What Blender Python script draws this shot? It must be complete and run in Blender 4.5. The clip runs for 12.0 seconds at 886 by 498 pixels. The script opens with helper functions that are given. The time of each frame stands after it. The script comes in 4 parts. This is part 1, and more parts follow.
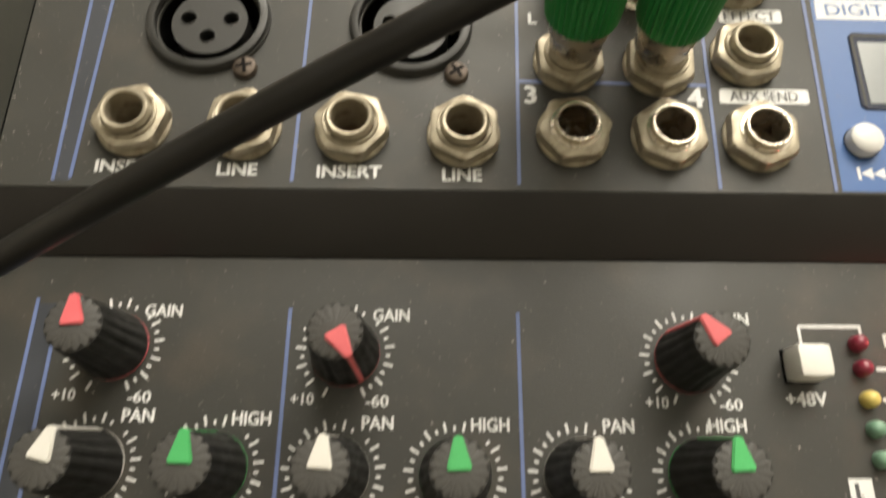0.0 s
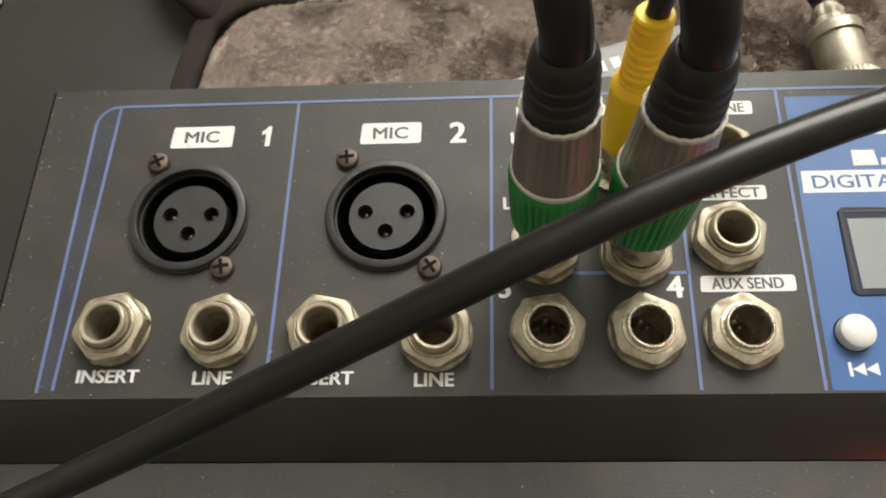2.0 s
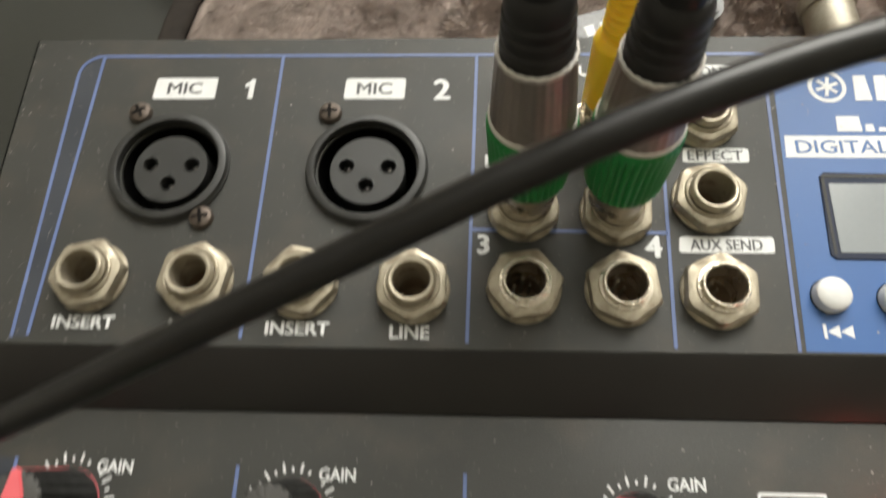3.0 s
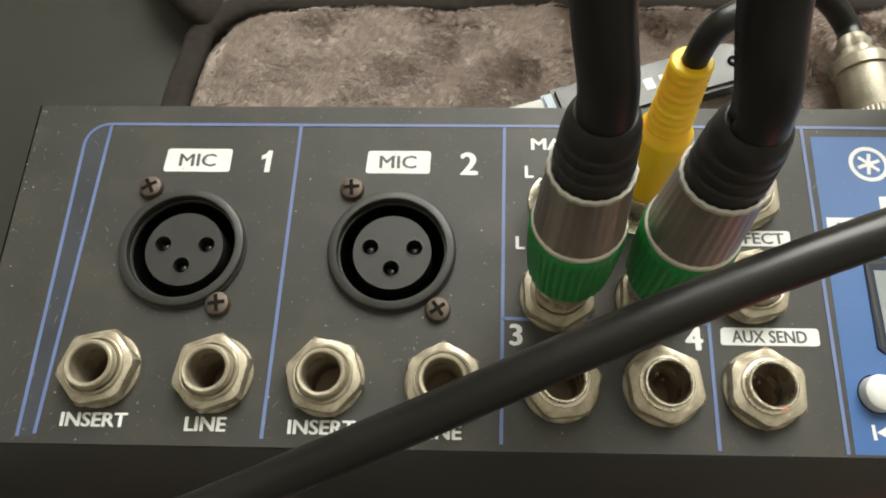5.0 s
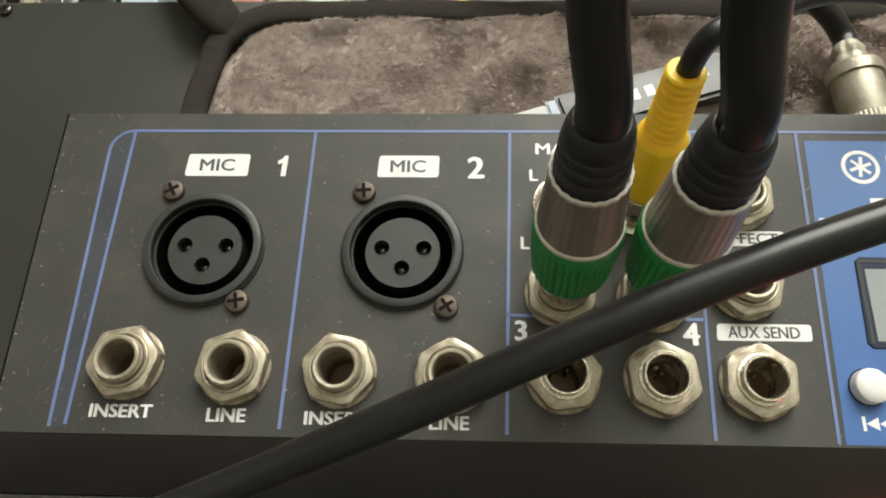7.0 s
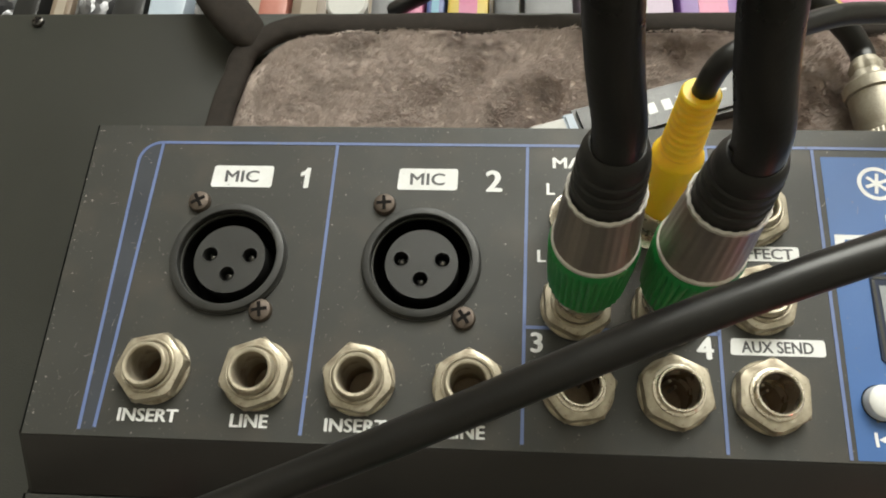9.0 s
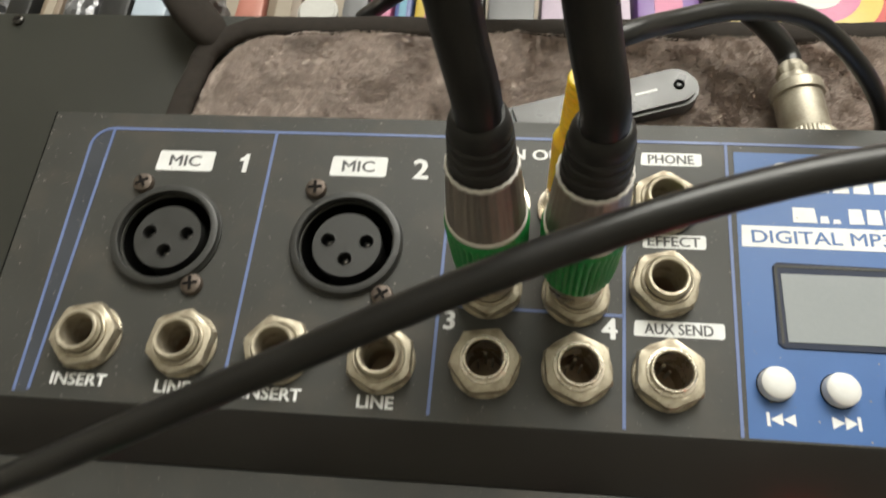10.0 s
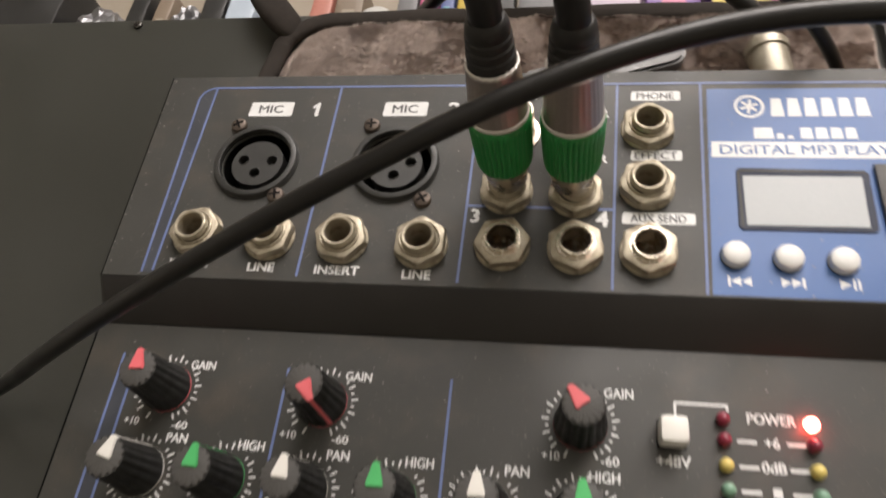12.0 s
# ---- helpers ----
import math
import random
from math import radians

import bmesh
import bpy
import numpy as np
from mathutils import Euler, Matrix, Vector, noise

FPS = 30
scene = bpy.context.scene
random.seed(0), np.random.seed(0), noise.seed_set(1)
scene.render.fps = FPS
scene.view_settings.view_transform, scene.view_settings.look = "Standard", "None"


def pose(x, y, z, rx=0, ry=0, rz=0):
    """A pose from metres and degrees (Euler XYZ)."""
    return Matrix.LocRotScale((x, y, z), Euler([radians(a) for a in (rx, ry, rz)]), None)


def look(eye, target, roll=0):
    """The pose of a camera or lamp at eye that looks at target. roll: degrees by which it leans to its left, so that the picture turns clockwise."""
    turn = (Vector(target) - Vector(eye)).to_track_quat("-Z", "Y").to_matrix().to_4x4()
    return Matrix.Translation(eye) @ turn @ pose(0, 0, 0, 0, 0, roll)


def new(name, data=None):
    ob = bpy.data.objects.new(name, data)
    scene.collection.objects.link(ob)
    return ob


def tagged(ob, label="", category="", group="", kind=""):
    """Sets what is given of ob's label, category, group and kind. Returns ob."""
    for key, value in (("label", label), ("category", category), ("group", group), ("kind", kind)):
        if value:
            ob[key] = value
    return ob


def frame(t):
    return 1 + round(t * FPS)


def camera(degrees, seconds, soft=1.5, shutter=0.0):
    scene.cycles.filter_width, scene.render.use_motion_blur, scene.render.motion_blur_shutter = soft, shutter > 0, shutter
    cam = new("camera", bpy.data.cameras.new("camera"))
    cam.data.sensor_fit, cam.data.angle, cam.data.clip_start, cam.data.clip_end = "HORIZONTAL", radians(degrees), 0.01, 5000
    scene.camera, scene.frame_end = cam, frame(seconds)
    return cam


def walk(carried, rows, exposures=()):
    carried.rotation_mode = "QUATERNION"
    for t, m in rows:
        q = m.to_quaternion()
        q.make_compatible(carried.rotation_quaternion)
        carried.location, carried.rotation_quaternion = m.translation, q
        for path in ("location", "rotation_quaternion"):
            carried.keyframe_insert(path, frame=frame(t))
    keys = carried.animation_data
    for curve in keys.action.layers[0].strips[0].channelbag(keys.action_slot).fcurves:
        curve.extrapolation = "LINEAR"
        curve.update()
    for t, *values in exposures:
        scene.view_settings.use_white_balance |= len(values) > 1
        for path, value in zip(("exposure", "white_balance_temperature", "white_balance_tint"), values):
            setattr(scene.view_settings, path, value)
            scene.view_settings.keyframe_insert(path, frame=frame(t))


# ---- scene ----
cam = camera(65.0, 12.0, soft=1.9, shutter=0.4)
CM = 0.01  # the path is in centimetres
PATH = [
    (0, (2.068, -10.261, 9.848), (2.453, -3.148, -8.841), 3.38),
    (0.2, (2.454, -9.955, 9.830), (2.623, -2.032, -8.533), 1.22),
    (0.5, (2.785, -8.876, 10.237), (2.876, -0.979, -8.138), -0.50),
    (1, (2.885, -8.175, 10.585), (2.483, 0.142, -7.599), -3.64),
    (1.5, (2.947, -7.830, 10.503), (2.411, 0.297, -7.763), -4.84),
    (2, (3.254, -7.621, 10.791), (2.319, 0.183, -7.600), -7.31),
    (2.5, (3.604, -8.308, 11.773), (1.763, -0.189, -6.412), -11.02),
    (2.8, (3.992, -8.488, 10.928), (2.228, -1.046, -7.552), -10.66),
    (3, (3.572, -8.094, 10.546), (2.675, -0.636, -7.990), -5.89),
    (3.2, (3.104, -7.029, 10.755), (2.845, 0.149, -7.911), -3.27),
    (4.8, (2.758, -6.781, 10.463), (2.293, 0.728, -8.068), -2.76),
    (5, (2.862, -6.498, 10.622), (2.320, 0.801, -7.991), -3.38),
    (5.5, (2.537, -6.472, 10.742), (2.057, 0.849, -7.864), -3.09),
    (6, (3.084, -6.544, 10.915), (2.460, 0.932, -7.625), -3.81),
    (6.5, (2.900, -6.876, 11.095), (2.233, 0.825, -7.351), -4.14),
    (7, (2.870, -6.752, 11.107), (2.103, 0.638, -7.462), -5.02),
    (7.2, (3.016, -6.755, 11.141), (2.280, 0.837, -7.347), -4.55),
    (8.8, (3.118, -6.750, 11.103), (1.998, 0.809, -7.379), -7.36),
    (9, (2.853, -6.669, 11.421), (1.609, 0.731, -7.118), -7.80),
    (9.5, (3.181, -6.539, 11.412), (2.100, 1.242, -6.980), -7.17),
    (10, (4.600, -7.501, 11.587), (2.888, 0.513, -6.657), -8.77),
    (10.2, (4.686, -8.208, 11.579), (2.543, -0.069, -6.563), -9.32),
    (10.5, (5.640, -8.631, 10.946), (3.155, -0.394, -7.109), -10.48),
    (11, (5.332, -8.692, 10.678), (2.727, -0.658, -7.451), -12.93),
    (11.5, (5.482, -8.817, 11.284), (2.216, -1.134, -6.890), -18.07),
    (11.8, (5.731, -10.178, 12.511), (1.980, -1.342, -5.035), -17.58),
    (12, (5.564, -11.684, 13.115), (2.286, -2.325, -4.254), -15.30),
]
walk(cam, [(t, look(Vector(eye) * CM, Vector(target) * CM, roll)) for t, eye, target, roll in PATH],
     exposures=((0, 0.14, 7050, 11), (1.5, 0.07, 6720, 11), (3, 0.06, 6470, 10), (5, 0.13, 6480, 7), (7, 0.09, 6470, 7), (9, 0.02, 6460, 7),
                (10, 0.03, 6520, 8.5), (10.5, 0.03, 6560, 11), (11, -0.15, 6580, 14), (12, -0.11, 6620, 19)))

# ---- world, window light ----
world = bpy.data.worlds.new("world")
scene.world = world
world.use_nodes = True
_sky = world.node_tree.nodes.new("ShaderNodeTexSky")
_sky.sky_type, _sky.sun_disc = "NISHITA", False
_sky.sun_elevation, _sky.sun_rotation = radians(35), radians(20)
world.node_tree.links.new(_sky.outputs[0], world.node_tree.nodes["Background"].inputs[0])
world.node_tree.nodes["Background"].inputs[1].default_value = 0.1


def area_lamp(name, eye, target, w, h, power, colour):
    data = bpy.data.lights.new(name, "AREA")
    data.shape, data.size, data.size_y, data.energy, data.color = "RECTANGLE", w, h, power, colour
    ob = new(name, data)
    ob.matrix_world = look(eye, target)
    return ob


WINDOW_POWER = 62.0
area_lamp("window_light", (0.45, 1.12, 1.2), (0.3, 0.0, 0.8), 1.36, 1.26, WINDOW_POWER, (1.0, 0.98, 0.885))


# ---- materials ----
def material(name, a, b=None, rough=0.5, metal=0.0, scale=250.0, fine=2500.0, bump=0.1, spread=0.12, specks=None,
             island=0.0, coat=0.0, emit=None, power=0.0, spec=0.5, stain_or_nap=None):
    """Two colours mixed by coarse and fine grain, with uneven gloss, small relief and, if asked, pale dust and blotches
    (stains, or painted nap shade on the pile).
    """
    m = bpy.data.materials.new(name)
    m.use_nodes = True
    nt = m.node_tree
    N, L = nt.nodes.new, nt.links.new
    bsdf = nt.nodes["Principled BSDF"]
    co = N("ShaderNodeTexCoord")
    big, small = N("ShaderNodeTexNoise"), N("ShaderNodeTexNoise")
    big.inputs["Scale"].default_value, big.inputs["Detail"].default_value = scale, 4
    small.inputs["Scale"].default_value, small.inputs["Detail"].default_value = fine, 3
    for n in (big, small):
        L(co.outputs["Object"], n.inputs["Vector"])
    mixn = N("ShaderNodeMath")
    mixn.operation = "MULTIPLY_ADD"
    L(small.outputs["Fac"], mixn.inputs[0])
    mixn.inputs[1].default_value = 0.45
    half = N("ShaderNodeMath")
    half.operation = "MULTIPLY_ADD"
    L(big.outputs["Fac"], half.inputs[0])
    half.inputs[1].default_value, half.inputs[2].default_value = 1.1, -0.28
    L(half.outputs[0], mixn.inputs[2])
    ramp = N("ShaderNodeMix")
    ramp.data_type, ramp.clamp_factor = "RGBA", True
    L(mixn.outputs[0], ramp.inputs["Factor"])
    b = b or tuple(min(1, c * 0.75) for c in a)
    ramp.inputs["A"].default_value, ramp.inputs["B"].default_value = (*b, 1), (*a, 1)
    colour = ramp.outputs["Result"]
    if specks:
        dots = N("ShaderNodeTexVoronoi")
        dots.inputs["Scale"].default_value = specks[0]
        L(co.outputs["Object"], dots.inputs["Vector"])
        near = N("ShaderNodeMath")
        near.operation = "LESS_THAN"
        L(dots.outputs["Distance"], near.inputs[0])
        rnd = N("ShaderNodeMath")
        rnd.operation = "MULTIPLY"
        sep = N("ShaderNodeSeparateColor")
        L(dots.outputs["Color"], sep.inputs[0])
        L(sep.outputs[0], rnd.inputs[0])
        rnd.inputs[1].default_value = specks[1]
        L(rnd.outputs[0], near.inputs[1])
        dust = N("ShaderNodeMix")
        dust.data_type = "RGBA"
        fade = N("ShaderNodeMath")
        fade.operation = "MULTIPLY"
        L(near.outputs[0], fade.inputs[0])
        L(big.outputs["Fac"], fade.inputs[1])
        L(fade.outputs[0], dust.inputs["Factor"])
        L(colour, dust.inputs["A"])
        dust.inputs["B"].default_value = (*specks[2], 1)
        colour = dust.outputs["Result"]
    if stain_or_nap:
        blot, soft_edge, stain_nap_mix = N("ShaderNodeTexNoise"), N("ShaderNodeMapRange"), N("ShaderNodeMix")
        blot.inputs["Scale"].default_value, blot.inputs["Detail"].default_value = stain_or_nap[0], 6
        L(co.outputs["Object"], blot.inputs["Vector"])
        L(blot.outputs["Fac"], soft_edge.inputs[0])
        soft_edge.inputs[1].default_value, soft_edge.inputs[2].default_value, soft_edge.inputs[4].default_value = 0.50, 0.72, stain_or_nap[1]
        stain_nap_mix.data_type = "RGBA"
        L(soft_edge.outputs[0], stain_nap_mix.inputs["Factor"])
        L(colour, stain_nap_mix.inputs["A"])
        stain_nap_mix.inputs["B"].default_value = (*stain_or_nap[2], 1)
        colour = stain_nap_mix.outputs["Result"]
    if island:
        geo = N("ShaderNodeNewGeometry")
        hsv = N("ShaderNodeHueSaturation")
        rr = N("ShaderNodeMapRange")
        L(geo.outputs["Random Per Island"], rr.inputs[0])
        rr.inputs[3].default_value, rr.inputs[4].default_value = 1 - island, 1 + island
        L(rr.outputs[0], hsv.inputs["Value"])
        L(colour, hsv.inputs["Color"])
        colour = hsv.outputs[0]
    L(colour, bsdf.inputs["Base Color"])
    rg = N("ShaderNodeMapRange")
    L(big.outputs["Fac"], rg.inputs[0])
    rg.inputs[1].default_value, rg.inputs[2].default_value = 0.3, 0.7
    rg.inputs[3].default_value, rg.inputs[4].default_value = max(0.02, rough - spread), min(1, rough + spread)
    L(rg.outputs[0], bsdf.inputs["Roughness"])
    bsdf.inputs["Metallic"].default_value = metal
    bsdf.inputs["Specular IOR Level"].default_value = spec
    bsdf.inputs["Coat Weight"].default_value = coat
    if bump:
        bp = N("ShaderNodeBump")
        bp.inputs["Strength"].default_value, bp.inputs["Distance"].default_value = bump, 0.0003
        L(small.outputs["Fac"], bp.inputs["Height"])
        L(bp.outputs[0], bsdf.inputs["Normal"])
    if emit:
        bsdf.inputs["Emission Color"].default_value = (*emit, 1)
        bsdf.inputs["Emission Strength"].default_value = power
    return m


M = {}
M["panel"] = material("painted_steel", (0.047, 0.047, 0.043), (0.031, 0.031, 0.0285), 0.50, scale=70, fine=5000, bump=0.22,
                      spread=0.08, spec=0.43, specks=(1250, 0.15, (0.22, 0.20, 0.17)), stain_or_nap=(95, 0.45, (0.078, 0.065, 0.052)))
M["plastic"] = material("gloss_black_plastic", (0.021, 0.019, 0.0178), (0.014, 0.0128, 0.012), 0.40, scale=80, fine=4000, bump=0.08, spread=0.06, spec=0.34)
M["side"] = material("side_plastic", (0.030, 0.029, 0.027), (0.02, 0.019, 0.018), 0.5, scale=90, fine=5000, bump=0.3)
M["xlr"] = material("socket_plastic", (0.030, 0.030, 0.029), (0.021, 0.021, 0.020), 0.48, scale=200, fine=4000, bump=0.12,
                    specks=(1500, 0.08, (0.2, 0.18, 0.16)))
# near black, almost no gloss: the shade inside wells and gaps as a colour
M["gap_shade"] = material("painted_gap_shade", (0.004, 0.004, 0.004), (0.002, 0.002, 0.002), 0.9, spec=0.05)
M["blue_line"] = material("blue_print", (0.15, 0.205, 0.41), (0.10, 0.14, 0.30), 0.5, scale=150, fine=4000, bump=0.1)
M["navy"] = material("navy_print", (0.042, 0.047, 0.060), (0.030, 0.034, 0.043), 0.5, scale=120, fine=5000, bump=0.2)
M["blue"] = material("blue_panel_print", (0.052, 0.135, 0.36), (0.038, 0.105, 0.29), 0.42, scale=50, fine=5000, bump=0.15, spread=0.05, spec=0.5,
                     specks=(1100, 0.06, (0.35, 0.38, 0.45)))
M["white"] = material("white_print", (0.82, 0.83, 0.84), (0.62, 0.62, 0.62), 0.5, scale=300, fine=4500, bump=0.1)
M["dust"] = material("pale_dust", (0.29, 0.275, 0.25), (0.15, 0.14, 0.13), 0.9, island=0.5)
M["ink"] = material("grey_ink", (0.085, 0.085, 0.09), (0.06, 0.06, 0.065), 0.5)
M["brass"] = material("tarnished_nickel", (0.55, 0.50, 0.40), (0.33, 0.285, 0.21), 0.46, 0.62, scale=350, fine=2600, bump=0.15, spread=0.18, stain_or_nap=(330, 0.7, (0.13, 0.095, 0.06)),
                      specks=(1400, 0.22, (0.16, 0.12, 0.08)))
M["olive"] = material("dull_brass", (0.52, 0.48, 0.40), (0.28, 0.25, 0.195), 0.46, 0.6, scale=260, fine=2400, bump=0.2, spread=0.12, stain_or_nap=(140, 0.6, (0.20, 0.165, 0.12)))
M["nickel"] = material("bright_nickel", (0.72, 0.66, 0.56), (0.50, 0.45, 0.37), 0.28, 0.95, scale=300, fine=2600, bump=0.2)
M["bore"] = material("dull_bore_metal", (0.42, 0.33, 0.23), (0.22, 0.165, 0.11), 0.55, 0.3, scale=300, fine=2600, bump=0.3)
M["contact"] = material("dark_contact_metal", (0.10, 0.095, 0.09), (0.05, 0.047, 0.043), 0.16, 0.8, scale=300, fine=2600, bump=0.1)
M["screw"] = material("rusty_screw", (0.155, 0.125, 0.105), (0.075, 0.056, 0.045), 0.5, 0.6, scale=500, fine=3500, bump=0.4)
# near-black colour for the shade in the screw slots
M["slot_shade"] = material("screw_slot_shade", (0.008, 0.006, 0.005), (0.004, 0.003, 0.003), 0.8, 0.0, spec=0.15, scale=500, fine=3500)
M["sleeve"] = material("brushed_steel", (0.48, 0.43, 0.395), (0.35, 0.31, 0.285), 0.44, 1.0, scale=200, fine=1500, bump=0.05, spread=0.06)
M["rim"] = material("steel_rim", (0.80, 0.77, 0.73), (0.66, 0.63, 0.59), 0.38, 0.45, scale=250, fine=2500, bump=0.1)
M["green"] = material("green_plastic", (0.020, 0.28, 0.065), (0.013, 0.21, 0.048), 0.38, scale=200, fine=2500, bump=0.15)
M["boot"] = material("black_rubber", (0.019, 0.018, 0.0175), (0.013, 0.0125, 0.012), 0.55, scale=150, fine=2500, bump=0.15)
M["cable"] = material("black_cable_sheath", (0.013, 0.0125, 0.0125), (0.009, 0.0085, 0.008), 0.36, scale=120, fine=2500, bump=0.04, spread=0.08, spec=0.38)
M["gloss_cable"] = material("glossy_cable_sheath", (0.015, 0.014, 0.014), (0.010, 0.0095, 0.0095), 0.33, scale=120, fine=1800, bump=0.1)
M["yellow"] = material("yellow_plastic", (0.95, 0.60, 0.02), (0.88, 0.52, 0.015), 0.42, scale=150, fine=2500, bump=0.12)
_y = M["yellow"].node_tree.nodes["Principled BSDF"]
_y.inputs["Subsurface Weight"].default_value, _y.inputs["Subsurface Scale"].default_value = 0.5, 0.006
_y.inputs["Subsurface Radius"].default_value = (1.0, 0.6, 0.1)
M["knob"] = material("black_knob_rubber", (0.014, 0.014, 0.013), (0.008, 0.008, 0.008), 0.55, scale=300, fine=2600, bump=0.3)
# the caps are a paler grey than the knob sides
M["knob_top"] = material("grey_knob_top", (0.075, 0.073, 0.07), (0.05, 0.048, 0.046), 0.6, scale=300, fine=2600, bump=0.3)
M["red"] = material("red_plastic", (0.80, 0.17, 0.19), (0.68, 0.12, 0.14), 0.5, scale=300, fine=2600, bump=0.15)
M["mint"] = material("bright_green_plastic", (0.075, 0.49, 0.165), (0.05, 0.40, 0.12), 0.5, scale=300, fine=2600, bump=0.15)
M["cream"] = material("cream_plastic", (0.82, 0.81, 0.78), (0.72, 0.70, 0.66), 0.42, scale=200, fine=2600, bump=0.12)
M["button"] = material("pale_grey_plastic", (0.74, 0.74, 0.73), (0.62, 0.61, 0.60), 0.40, scale=250, fine=2600, bump=0.1)
M["led_red"] = material("red_led_lens", (0.25, 0.022, 0.05), (0.18, 0.014, 0.032), 0.35, coat=0.15)
M["led_yellow"] = material("yellow_led_lens", (0.72, 0.58, 0.18), (0.58, 0.45, 0.12), 0.35, coat=0.15)
M["led_green"] = material("green_led_lens", (0.20, 0.36, 0.26), (0.14, 0.27, 0.19), 0.35, coat=0.15)
M["led_lit"] = material("lit_red_led", (0.9, 0.2, 0.12), (0.8, 0.1, 0.08), 0.3, emit=(1.0, 0.10, 0.07), power=50.0)
M["lcd"] = material("lcd_glass", (0.30, 0.32, 0.335), (0.25, 0.27, 0.285), 0.20, scale=25, fine=1500, bump=0.01, spread=0.04, spec=0.42)
M["lcd_frame"] = material("lcd_frame", (0.022, 0.030, 0.058), (0.015, 0.021, 0.042), 0.5, scale=200, fine=3000, spec=0.25)
M["board"] = material("black_painted_board", (0.032, 0.033, 0.029), (0.024, 0.025, 0.022), 0.34, scale=22, fine=3500, bump=0.35, spread=0.07,
                      specks=(700, 0.05, (0.15, 0.14, 0.12)))
# darker blotches paint the shading of the nap where fibres turn
M["pile"] = material("plush_pile", (0.53, 0.44, 0.395), (0.42, 0.35, 0.312), 0.95, scale=110, fine=900, bump=0.4, island=0.14, stain_or_nap=(30, 0.20, (0.28, 0.235, 0.205)), spec=0.2)
M["binding"] = material("dark_binding_tape", (0.046, 0.039, 0.034), (0.024, 0.020, 0.018), 0.95, scale=500, fine=5000, bump=0.5, spec=0.15)
M["tag"] = material("grey_plastic", (0.062, 0.060, 0.060), (0.048, 0.046, 0.046), 0.33, scale=100, fine=2500, bump=0.08)
M["wall"] = material("wall_paint", (0.72, 0.70, 0.63), (0.66, 0.64, 0.58), 0.85, scale=3, fine=120, bump=0.2)
M["wall_dim"] = material("brown_wall_paint", (0.36, 0.33, 0.27), (0.31, 0.28, 0.23), 0.85, scale=3, fine=120, bump=0.2)
M["ceil"] = material("ceiling_paint", (0.80, 0.79, 0.74), (0.74, 0.73, 0.68), 0.9, scale=3, fine=120, bump=0.2)
M["floor"] = material("floor_screed", (0.20, 0.16, 0.12), (0.14, 0.11, 0.08), 0.6, scale=8, fine=150, bump=0.3)
M["frame"] = material("window_paint", (0.7, 0.69, 0.66), (0.62, 0.6, 0.57), 0.5, scale=20, fine=300)
M["shelf"] = material("pale_shelf", (0.36, 0.31, 0.25), (0.27, 0.23, 0.18), 0.6, scale=20, fine=300)
M["foil"] = material("silver_foil", (0.30, 0.30, 0.31), (0.14, 0.14, 0.15), 0.36, 0.7, scale=120, fine=700, bump=0.9)
M["pale_blue"] = material("pale_blue_plastic", (0.45, 0.52, 0.60), (0.36, 0.42, 0.50), 0.4, scale=100, fine=1500)
for _n, _c in (("beige_card", (0.30, 0.23, 0.17)), ("salmon_card", (0.66, 0.26, 0.20)), ("white_card", (0.76, 0.75, 0.72)),
               ("blue_card", (0.10, 0.15, 0.42)), ("black_card", (0.02, 0.02, 0.02)), ("pink_card", (0.70, 0.16, 0.34)),
               ("purple_card", (0.24, 0.10, 0.42)), ("yellow_card", (0.80, 0.58, 0.08)), ("grey_card", (0.20, 0.20, 0.21)),
               ("red_card", (0.66, 0.06, 0.05)), ("lilac_card", (0.62, 0.50, 0.64)), ("cyan_card", (0.14, 0.42, 0.60))):
    M[_n] = material(_n, tuple(c * 0.8 for c in _c), tuple(c * 0.55 for c in _c), 0.5, scale=60, fine=900, bump=0.1)

# ---- building tools: all lengths below are in centimetres ----
BASE = {}


def thing(name, base, label, category, group="", kind=""):
    ob = new(name)
    ob.empty_display_size = 0.01
    ob.location = Vector(base) * CM
    BASE[ob] = Vector(base)
    return tagged(ob, label, category, group, kind)


def to_mesh(name, bm, mat, smooth=35):
    bmesh.ops.recalc_face_normals(bm, faces=bm.faces[:])
    if smooth:
        for f in bm.faces:
            f.smooth = True
        for e in bm.edges:
            e.smooth = len(e.link_faces) == 2 and e.calc_face_angle(0) < radians(smooth)
    me = bpy.data.meshes.new(name)
    bm.to_mesh(me)
    bm.free()
    me.materials.append(mat)
    return me


def part(name, bm, mat, parent=None, label="", at=None, turn=0.0, smooth=35):
    """One mesh under a thing or a part. bm: a bmesh in world centimetres, or in its own if at says where it stands; or a shared mesh."""
    if isinstance(bm, bmesh.types.BMesh):
        base = Vector(at) if at is not None else (BASE[parent] if parent else Vector())
        if at is None:
            bm.transform(Matrix.Translation(-base))
        bm.transform(Matrix.Scale(CM, 4))
        me = to_mesh(name, bm, mat, smooth)
    else:
        me, base = bm, Vector(at)
    ob = new(name, me)
    BASE[ob] = base
    ob.parent = parent
    ob.location = (base - (BASE[parent] if parent else Vector())) * CM
    ob.rotation_euler[2] = radians(turn)
    if label:
        tagged(ob, label)
    return ob


def merged(*bms):
    out = bmesh.new()
    for b in bms:
        me = bpy.data.meshes.new("tmp")
        b.to_mesh(me)
        b.free()
        out.from_mesh(me)
        bpy.data.meshes.remove(me)
    return out


